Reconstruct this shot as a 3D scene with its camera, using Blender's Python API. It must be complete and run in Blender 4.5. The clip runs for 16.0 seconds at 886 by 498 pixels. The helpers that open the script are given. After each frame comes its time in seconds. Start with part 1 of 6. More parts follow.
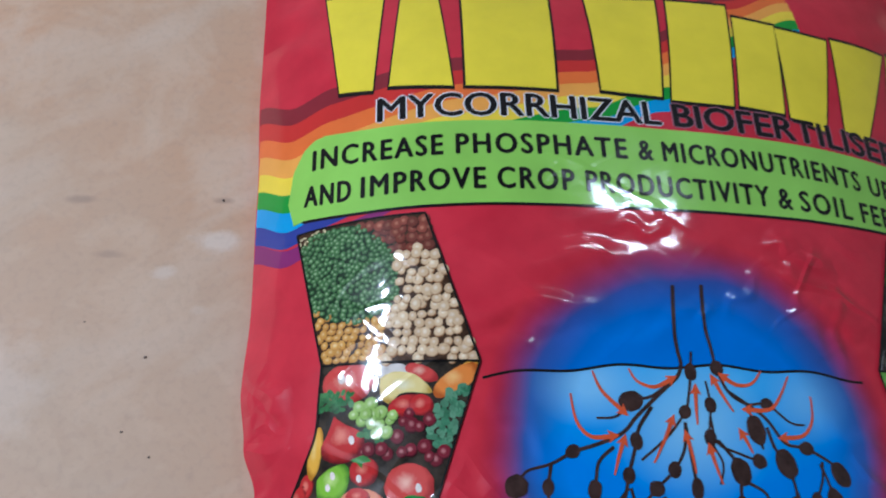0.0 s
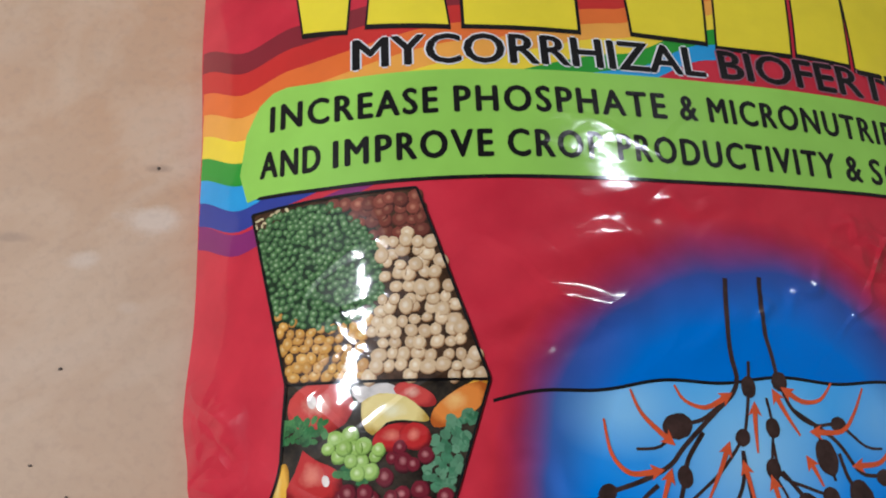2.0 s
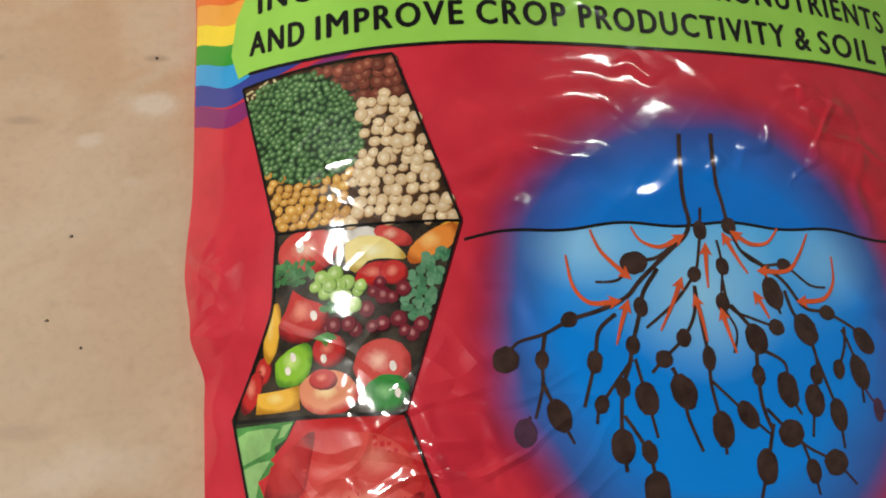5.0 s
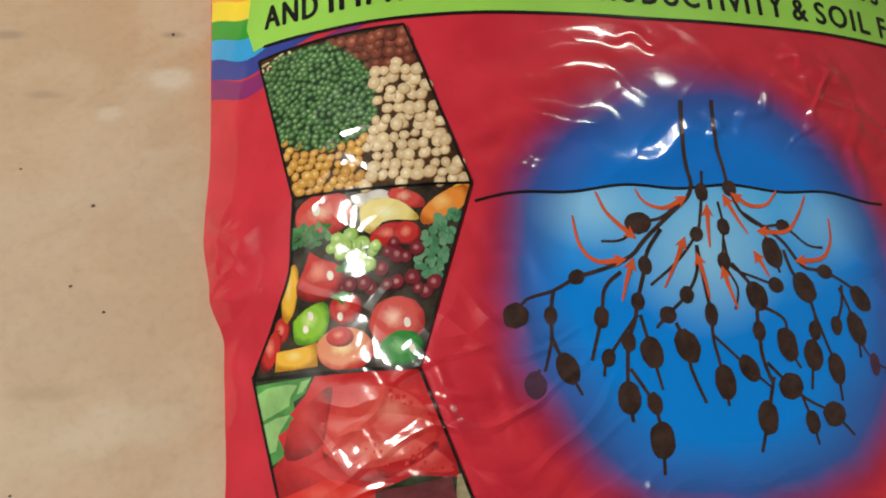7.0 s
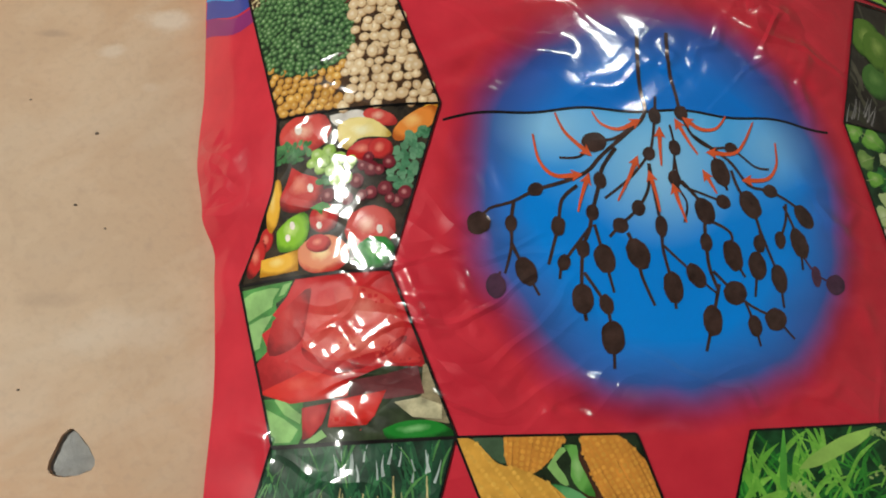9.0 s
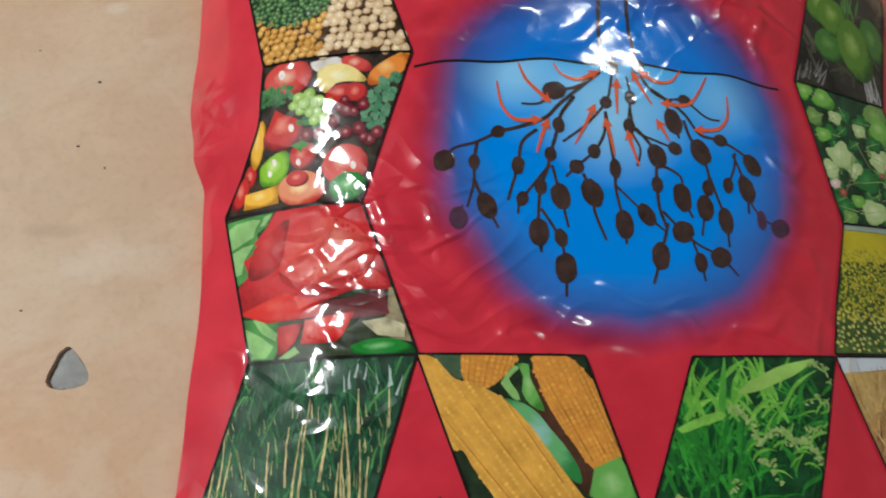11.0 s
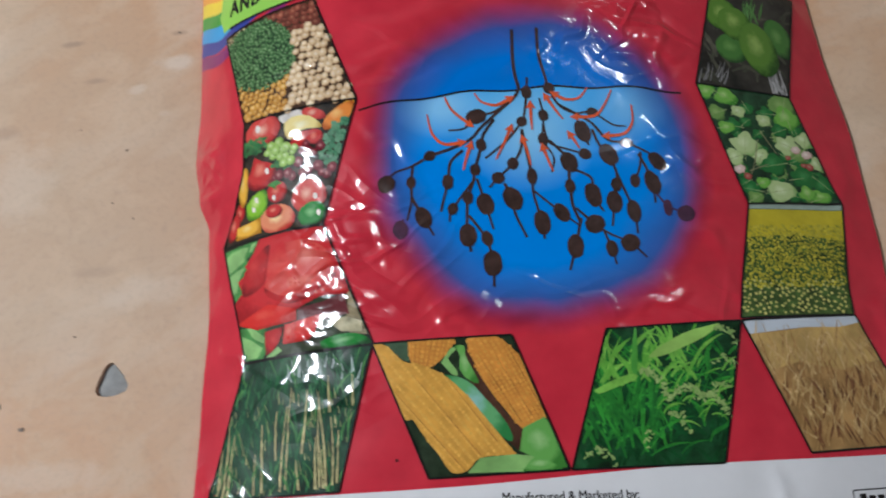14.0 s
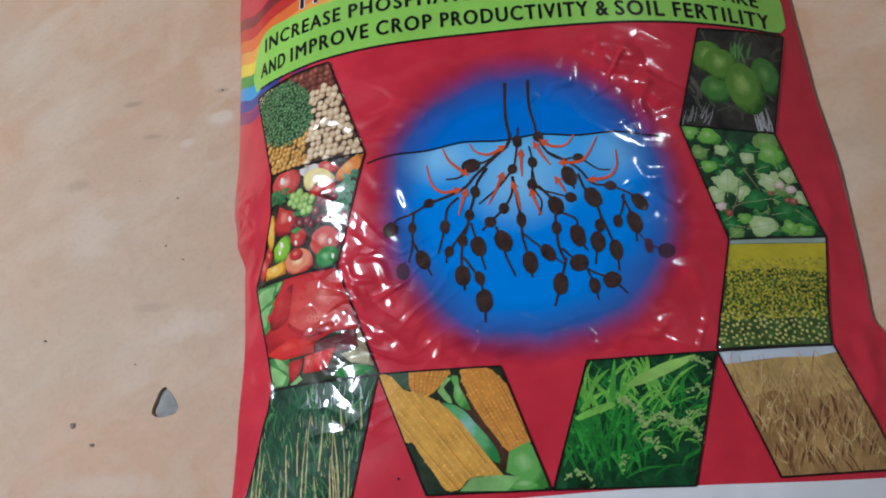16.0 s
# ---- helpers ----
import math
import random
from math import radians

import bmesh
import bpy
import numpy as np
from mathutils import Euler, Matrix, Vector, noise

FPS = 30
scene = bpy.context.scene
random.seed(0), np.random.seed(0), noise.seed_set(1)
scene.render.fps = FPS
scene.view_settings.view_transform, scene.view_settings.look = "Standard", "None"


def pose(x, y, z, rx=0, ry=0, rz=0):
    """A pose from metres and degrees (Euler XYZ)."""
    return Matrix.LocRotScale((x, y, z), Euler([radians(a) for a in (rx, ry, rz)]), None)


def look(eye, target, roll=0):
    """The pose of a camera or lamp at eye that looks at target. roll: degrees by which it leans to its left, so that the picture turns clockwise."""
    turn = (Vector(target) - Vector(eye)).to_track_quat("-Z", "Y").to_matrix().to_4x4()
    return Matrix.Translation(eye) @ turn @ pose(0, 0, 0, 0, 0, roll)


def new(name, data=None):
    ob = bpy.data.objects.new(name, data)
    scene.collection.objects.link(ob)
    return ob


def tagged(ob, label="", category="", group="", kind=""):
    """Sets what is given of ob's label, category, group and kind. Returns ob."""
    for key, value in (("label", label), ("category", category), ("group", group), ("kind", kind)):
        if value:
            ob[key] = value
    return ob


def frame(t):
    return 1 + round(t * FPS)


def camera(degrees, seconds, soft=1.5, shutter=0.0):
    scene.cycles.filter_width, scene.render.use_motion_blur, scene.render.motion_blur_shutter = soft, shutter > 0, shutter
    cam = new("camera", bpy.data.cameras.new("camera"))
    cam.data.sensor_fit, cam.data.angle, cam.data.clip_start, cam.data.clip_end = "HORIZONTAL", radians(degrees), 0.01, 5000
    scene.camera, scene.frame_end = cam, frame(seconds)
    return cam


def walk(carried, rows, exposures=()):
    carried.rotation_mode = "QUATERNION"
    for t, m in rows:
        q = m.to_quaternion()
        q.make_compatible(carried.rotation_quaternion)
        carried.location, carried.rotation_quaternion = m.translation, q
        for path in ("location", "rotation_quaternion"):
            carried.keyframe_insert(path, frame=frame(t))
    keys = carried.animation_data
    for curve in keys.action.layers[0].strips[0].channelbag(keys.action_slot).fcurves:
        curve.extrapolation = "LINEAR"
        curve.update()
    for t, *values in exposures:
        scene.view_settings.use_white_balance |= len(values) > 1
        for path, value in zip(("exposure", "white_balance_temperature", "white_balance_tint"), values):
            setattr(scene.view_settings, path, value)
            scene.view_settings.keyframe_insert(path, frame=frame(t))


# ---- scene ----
cam = camera(60.0, 16.0, soft=1.9, shutter=0.3)
PATH = [
    (0, (-0.0847, 0.0384, 0.2420), (-0.0648, 0.1482, -0.0365), 9.96),
    (0.5, (-0.0911, 0.0532, 0.2126), (-0.0686, 0.1527, -0.0695), 12.76),
    (1, (-0.0913, 0.0620, 0.1955), (-0.0604, 0.1593, -0.0866), 17.16),
    (1.5, (-0.0908, 0.0633, 0.1985), (-0.0582, 0.1564, -0.0848), 18.57),
    (2, (-0.0896, 0.0626, 0.1997), (-0.0545, 0.1551, -0.0836), 19.66),
    (2.5, (-0.0912, 0.0612, 0.2078), (-0.0574, 0.1526, -0.0759), 19.16),
    (3, (-0.0872, 0.0555, 0.2133), (-0.0535, 0.1466, -0.0706), 19.18),
    (3.5, (-0.0882, 0.0407, 0.2104), (-0.0523, 0.1336, -0.0726), 19.94),
    (4, (-0.0877, 0.0256, 0.2067), (-0.0542, 0.1153, -0.0776), 19.23),
    (4.5, (-0.0839, 0.0293, 0.2067), (-0.0515, 0.1145, -0.0791), 19.01),
    (7, (-0.0881, 0.0186, 0.2104), (-0.0556, 0.1033, -0.0756), 18.39),
    (7.5, (-0.0843, 0.0026, 0.2200), (-0.0551, 0.0883, -0.0660), 16.39),
    (8, (-0.0796, -0.0046, 0.2205), (-0.0512, 0.0805, -0.0658), 16.13),
    (8.2, (-0.0796, -0.0061, 0.2205), (-0.0510, 0.0791, -0.0657), 16.16),
    (10.3, (-0.0771, -0.0178, 0.2221), (-0.0535, 0.0722, -0.0631), 13.74),
    (10.5, (-0.0747, -0.0225, 0.2240), (-0.0518, 0.0685, -0.0609), 13.32),
    (11, (-0.0680, -0.0337, 0.2313), (-0.0460, 0.0557, -0.0543), 12.95),
    (11.5, (-0.0468, -0.0512, 0.2401), (-0.0258, 0.0414, -0.0445), 11.35),
    (12, (-0.0447, -0.0643, 0.2485), (-0.0227, 0.0287, -0.0359), 10.80),
    (12.5, (-0.0457, -0.0613, 0.2507), (-0.0243, 0.0344, -0.0328), 9.66),
    (13, (-0.0433, -0.0605, 0.2498), (-0.0229, 0.0363, -0.0334), 8.57),
    (13.5, (-0.0337, -0.0606, 0.2554), (-0.0156, 0.0364, -0.0279), 6.72),
    (14, (-0.0224, -0.0565, 0.2706), (-0.0368, 0.0452, -0.0113), -12.98),
    (14.5, (-0.0225, -0.0563, 0.2852), (-0.0550, 0.0491, 0.0063), -22.44),
    (15, (-0.0161, -0.0550, 0.2897), (-0.0582, 0.0496, 0.0117), -27.00),
    (15.5, (0.0043, -0.0568, 0.2902), (-0.0425, 0.0484, 0.0131), -28.86),
    (16, (0.0149, -0.0528, 0.2979), (-0.0348, 0.0491, 0.0201), -30.99),
]
walk(cam, [(t, look(eye, target, roll)) for t, eye, target, roll in PATH],
     exposures=[(0.0, 0.0, 5150, 10), (1.0, 0.02, 5550, 11), (2.0, 0.03, 5900, 12), (3.5, 0.05, 6050, 11), (4.5, 0.10, 6700, 7),
                (8.0, 0.11, 6900, 3), (10.5, 0.14, 6350, 4), (11.2, 0.19, 6200, 5), (12.5, 0.05, 5950, 10), (14.0, 0.08, 5850, 8), (16.0, 0.02, 5550, 9)])

# ---- world and lights ----
world = bpy.data.worlds.new("dim_surround")
scene.world = world
world.use_nodes = True
world.node_tree.nodes["Background"].inputs[0].default_value = (0.9, 0.95, 1.0, 1)
world.node_tree.nodes["Background"].inputs[1].default_value = 0.05

# short tube lamp on the near wall
BULB = (-1.03, 0.17, 1.22)
bulb_lamp = new("bulb_lamp", bpy.data.lights.new("bulb_lamp", "AREA"))
bulb_lamp.data.shape, bulb_lamp.data.size, bulb_lamp.data.size_y = "RECTANGLE", 0.50, 0.06
bulb_lamp.data.energy, bulb_lamp.data.color = 20.0, (1.0, 0.985, 0.965)
bulb_lamp.matrix_world = look(BULB, (0.0, 0.06, 0.0))


# fluorescent tube high on the north wall
TUBE = (1.0, 1.21, 2.0)
tube_lamp = new("tube_lamp", bpy.data.lights.new("tube_lamp", "AREA"))
tube_lamp.data.shape, tube_lamp.data.size, tube_lamp.data.size_y = "RECTANGLE", 0.6, 0.045
tube_lamp.data.energy, tube_lamp.data.color = 7.0, (0.97, 0.99, 1.0)
tube_lamp.matrix_world = look((TUBE[0], TUBE[1] - 0.05, TUBE[2]), (0.05, 0.05, 0.0))


# ---- materials ----
def nodes_of(name):
    m = bpy.data.materials.new(name)
    m.use_nodes = True
    return m, m.node_tree.nodes, m.node_tree.links, m.node_tree.nodes["Principled BSDF"]


def math_node(n, l, op, a, b=None, c=None):
    nd = n.new("ShaderNodeMath")
    nd.operation = op
    for i, v in enumerate((a, b, c)):
        if v is None:
            continue
        if isinstance(v, (int, float)):
            nd.inputs[i].default_value = v
        else:
            l.new(v, nd.inputs[i])
    return nd.outputs[0]


def mix_node(n, l, fac, a, b):
    nd = n.new("ShaderNodeMix")
    nd.data_type = "RGBA"
    for sock, v in ((nd.inputs[0], fac), (nd.inputs[6], a), (nd.inputs[7], b)):
        if isinstance(v, (int, float)):
            sock.default_value = v
        elif isinstance(v, tuple):
            sock.default_value = (*v, 1)
        else:
            l.new(v, sock)
    return nd.outputs[2]


def ramp_node(n, l, fac, stops, mode="LINEAR"):
    nd = n.new("ShaderNodeValToRGB")
    nd.color_ramp.interpolation = mode
    els = nd.color_ramp.elements
    while len(els) < len(stops):
        els.new(0.5)
    for el, (p, c) in zip(els, stops):
        el.position = p
        el.color = (*c, 1) if isinstance(c, tuple) else (c, c, c, 1)
    l.new(fac, nd.inputs[0])
    return nd.outputs[0]


def noise_node(n, l, vec, scale, detail=3.0, rough=0.5, distort=0.0):
    nd = n.new("ShaderNodeTexNoise")
    nd.inputs["Scale"].default_value, nd.inputs["Detail"].default_value = scale, detail
    nd.inputs["Roughness"].default_value, nd.inputs["Distortion"].default_value = rough, distort
    if vec is not None:
        l.new(vec, nd.inputs["Vector"])
    return nd


def film_relief():
    """Shared crinkles of the plastic film, in metres of the bag's own plane."""
    g = bpy.data.node_groups.new("film_relief", "ShaderNodeTree")
    g.interface.new_socket("Normal", in_out="OUTPUT", socket_type="NodeSocketVector")
    n, l = g.nodes, g.links
    out = n.new("NodeGroupOutput")
    co = n.new("ShaderNodeTexCoord").outputs["Object"]
    warp = noise_node(n, l, co, 25, 2)
    vm = n.new("ShaderNodeVectorMath")
    vm.operation = "MULTIPLY_ADD"
    l.new(warp.outputs["Color"], vm.inputs[0])
    vm.inputs[1].default_value = (0.02, 0.02, 0.0)
    l.new(co, vm.inputs[2])
    def turned(angle, stretch):
        nd = n.new("ShaderNodeMapping")
        nd.vector_type = "TEXTURE"
        nd.inputs["Rotation"].default_value = (0, 0, radians(angle))
        nd.inputs["Scale"].default_value = (stretch, 1.0, 1.0)
        l.new(vm.outputs[0], nd.inputs["Vector"])
        return nd.outputs[0]

    def folds(vec, scale):
        """Sloping little planes that meet in creases."""
        v = noise_node(n, l, vec, scale, 1, 0.4).outputs["Fac"]
        return math_node(n, l, "ABSOLUTE", math_node(n, l, "SUBTRACT", v, 0.5))

    def ridges(vec, scale, sharp):
        """Thin raised lines where the film has been folded."""
        v = noise_node(n, l, vec, scale, 1, 0.5).outputs["Fac"]
        v = math_node(n, l, "ABSOLUTE", math_node(n, l, "SUBTRACT", v, 0.5))
        return math_node(n, l, "MAXIMUM", math_node(n, l, "MULTIPLY_ADD", v, -sharp, 1.0), 0.0)

    mask = noise_node(n, l, co, 11, 1).outputs["Fac"]
    mask = ramp_node(n, l, mask, [(0.50, 0.01), (0.75, 0.12)])
    # where the film is most crumpled
    sep = n.new("ShaderNodeSeparateXYZ")
    l.new(co, sep.inputs[0])
    for cx, cy, rx, ry, k in ((-0.062, 0.028, 0.040, 0.036, 1.0), (0.044, 0.110, 0.026, 0.022, 0.95), (-0.112, -0.048, 0.018, 0.022, 0.9), (0.050, 0.050, 0.024, 0.018, 0.45),
                              (-0.124, 0.076, 0.012, 0.016, 1.1), (-0.082, -0.012, 0.034, 0.016, 0.6), (-0.004, 0.008, 0.040, 0.014, 0.6), (0.045, 0.005, 0.026, 0.014, 0.5), (-0.055, 0.105, 0.03, 0.02, 0.22), (-0.088, 0.088, 0.026, 0.046, 0.42), (-0.040, 0.146, 0.05, 0.010, 0.15)):
        dx = math_node(n, l, "DIVIDE", math_node(n, l, "SUBTRACT", sep.outputs[0], cx), rx)
        dy = math_node(n, l, "DIVIDE", math_node(n, l, "SUBTRACT", sep.outputs[1], cy), ry)
        d = math_node(n, l, "SQRT", math_node(n, l, "ADD", math_node(n, l, "MULTIPLY", dx, dx), math_node(n, l, "MULTIPLY", dy, dy)))
        mask = math_node(n, l, "ADD", mask, ramp_node(n, l, d, [(0.35, k), (1.1, 0.0)]))
    total = math_node(n, l, "MULTIPLY", folds(turned(-30, 2.0), 34), 1.5)
    total = math_node(n, l, "ADD", total, math_node(n, l, "MULTIPLY", folds(turned(34, 1.7), 80), 0.45))
    total = math_node(n, l, "ADD", total, math_node(n, l, "MULTIPLY", ridges(turned(-30, 4.2), 46, 19.0), 0.27))
    total = math_node(n, l, "ADD", total, math_node(n, l, "MULTIPLY", ridges(turned(28, 3.0), 60, 17.0), 0.16))
    total = math_node(n, l, "MULTIPLY", total, mask)
    # slow waves of the filled bag and a trace of orange peel
    slow = noise_node(n, l, co, 22, 2, 0.5).outputs["Fac"]
    total = math_node(n, l, "ADD", total, math_node(n, l, "MULTIPLY", slow, 0.17))
    total = math_node(n, l, "ADD", total, math_node(n, l, "MULTIPLY", noise_node(n, l, co, 140, 2, 0.5).outputs["Fac"], 0.02))
    bump = n.new("ShaderNodeBump")
    bump.inputs["Strength"].default_value, bump.inputs["Distance"].default_value = 1.0, 0.0028
    l.new(total, bump.inputs["Height"])
    l.new(bump.outputs[0], out.inputs[0])
    return g


RELIEF = film_relief()


def film_finish(n, l, b, rough=0.2):
    gr = n.new("ShaderNodeGroup")
    gr.node_tree = RELIEF
    l.new(gr.outputs[0], b.inputs["Normal"])
    co = n.new("ShaderNodeTexCoord").outputs["Object"]
    smear = noise_node(n, l, co, 60, 3)
    mr = math_node(n, l, "MULTIPLY_ADD", smear.outputs["Fac"], 0.2, rough + 0.05)
    l.new(mr, b.inputs["Roughness"])
    b.inputs["Specular IOR Level"].default_value = 0.12
    b.inputs["Coat Weight"].default_value, b.inputs["Coat Roughness"].default_value = 0.9, 0.075
    l.new(gr.outputs[0], b.inputs["Coat Normal"])


def ink(name, color, spread=0.18, scale=220, island=0.0, tint=None, rough=0.2):
    """Printed ink under glossy film: a base colour, a fine grain, and a change from piece to piece."""
    m, n, l, b = nodes_of(name)
    co = n.new("ShaderNodeTexCoord").outputs["Object"]
    grain = noise_node(n, l, co, scale, 4, 0.6).outputs["Fac"]
    dark = tuple(c * (1 - spread) for c in color)
    light = tuple(min(1, c * (1 + spread)) for c in color)
    col = mix_node(n, l, ramp_node(n, l, grain, [(0.3, 0.0), (0.7, 1.0)]), dark, light)
    if island:
        rnd = math_node(n, l, "FRACT", math_node(n, l, "ADD", n.new("ShaderNodeNewGeometry").outputs["Random Per Island"], n.new("ShaderNodeObjectInfo").outputs["Random"]))
        col = mix_node(n, l, math_node(n, l, "MULTIPLY", rnd, island), col, tint or tuple(c * 0.4 for c in color))
    l.new(col, b.inputs["Base Color"])
    film_finish(n, l, b, rough)
    return m


def photo_ink(name, dark, mid, light, island=0.0, rough=0.2):
    """Ink of a printed photograph of a round thing: dark at its rim, paler on its lit side."""
    m, n, l, b = nodes_of(name)
    tc = n.new("ShaderNodeTexCoord")
    sep = n.new("ShaderNodeSeparateXYZ")
    l.new(tc.outputs["Generated"], sep.inputs[0])
    dx = math_node(n, l, "SUBTRACT", sep.outputs[0], 0.44)
    dy = math_node(n, l, "SUBTRACT", sep.outputs[1], 0.58)
    d = math_node(n, l, "SQRT", math_node(n, l, "ADD", math_node(n, l, "MULTIPLY", dx, dx), math_node(n, l, "MULTIPLY", dy, dy)))
    blot = noise_node(n, l, tc.outputs["Object"], 320, 4, 0.6).outputs["Fac"]
    d = math_node(n, l, "ADD", d, math_node(n, l, "MULTIPLY", math_node(n, l, "SUBTRACT", blot, 0.5), 0.30))
    col = ramp_node(n, l, d, [(0.04, light), (0.24, mid), (0.40, mid), (0.56, dark)])
    if island:
        rnd = n.new("ShaderNodeObjectInfo").outputs["Random"]
        col = mix_node(n, l, math_node(n, l, "MULTIPLY", rnd, island), col, dark)
    l.new(col, b.inputs["Base Color"])
    film_finish(n, l, b, rough)
    return m


RED = (0.56, 0.012, 0.03)


def film_print():
    """Red film with the soft round blue picture ground; the soil part is paler."""
    m, n, l, b = nodes_of("red_film_print")
    co = n.new("ShaderNodeTexCoord").outputs["Object"]
    sep = n.new("ShaderNodeSeparateXYZ")
    l.new(co, sep.inputs[0])
    x = math_node(n, l, "MULTIPLY", sep.outputs[0], 1000.0)
    y = math_node(n, l, "MULTIPLY", sep.outputs[1], 1000.0)

    def far(cx, cy, rx, ry):
        dx = math_node(n, l, "DIVIDE", math_node(n, l, "SUBTRACT", x, cx), rx)
        dy = math_node(n, l, "DIVIDE", math_node(n, l, "SUBTRACT", y, cy), ry)
        return math_node(n, l, "SQRT", math_node(n, l, "ADD", math_node(n, l, "MULTIPLY", dx, dx), math_node(n, l, "MULTIPLY", dy, dy)))

    r = far(0, 61, 62, 63)
    wob = noise_node(n, l, co, 35, 2).outputs["Fac"]
    r = math_node(n, l, "ADD", r, math_node(n, l, "MULTIPLY", math_node(n, l, "SUBTRACT", wob, 0.5), 0.14))
    grain = noise_node(n, l, co, 90, 3).outputs["Fac"]
    red = mix_node(n, l, ramp_node(n, l, grain, [(0.3, 0.0), (0.7, 1.0)]), (0.50, 0.020, 0.040), (0.60, 0.030, 0.052))
    blue = mix_node(n, l, ramp_node(n, l, far(0, 45, 48, 45), [(0.0, 0.0), (1.0, 1.0)]), (0.0, 0.25, 0.84), (0.0, 0.175, 0.68))
    # pale soil just under the ground line, fading downward and to the rim
    ground = math_node(n, l, "ADD", math_node(n, l, "MULTIPLY", math_node(n, l, "SINE", math_node(n, l, "DIVIDE", x, 4.6)), 0.6), 85.3)
    ground = math_node(n, l, "SUBTRACT", ground, math_node(n, l, "MULTIPLY", math_node(n, l, "MULTIPLY", x, x), 0.0009))
    under = math_node(n, l, "LESS_THAN", y, ground)
    pale = ramp_node(n, l, far(0, 84, 58, 34), [(0.25, 1.0), (0.95, 0.0)])
    core = ramp_node(n, l, far(-2, 68, 24, 22), [(0.0, 0.9), (1.0, 0.0)])
    side = ramp_node(n, l, far(-31, 80, 17, 12), [(0.2, 0.75), (1.0, 0.0)])
    side2 = ramp_node(n, l, far(34, 76, 14, 13), [(0.2, 0.45), (1.0, 0.0)])
    soil = mix_node(n, l, math_node(n, l, "MULTIPLY", pale, 0.75), (0.0, 0.235, 0.80), (0.13, 0.52, 0.92))
    for fac in (core, side, side2):
        soil = mix_node(n, l, fac, soil, (0.30, 0.63, 0.92))
    blue = mix_node(n, l, under, blue, soil)
    rim = ramp_node(n, l, r, [(0.60, 0.0), (0.95, 1.0)])
    violet = mix_node(n, l, ramp_node(n, l, grain, [(0.40, 0.0), (0.62, 1.0)]), (0.060, 0.008, 0.062), (0.072, 0.016, 0.12))
    col = mix_node(n, l, rim, blue, violet)
    out = ramp_node(n, l, r, [(0.80, 0.0), (1.34, 1.0)])
    col = mix_node(n, l, out, col, red)
    l.new(col, b.inputs["Base Color"])
    film_finish(n, l, b, 0.2)
    return m


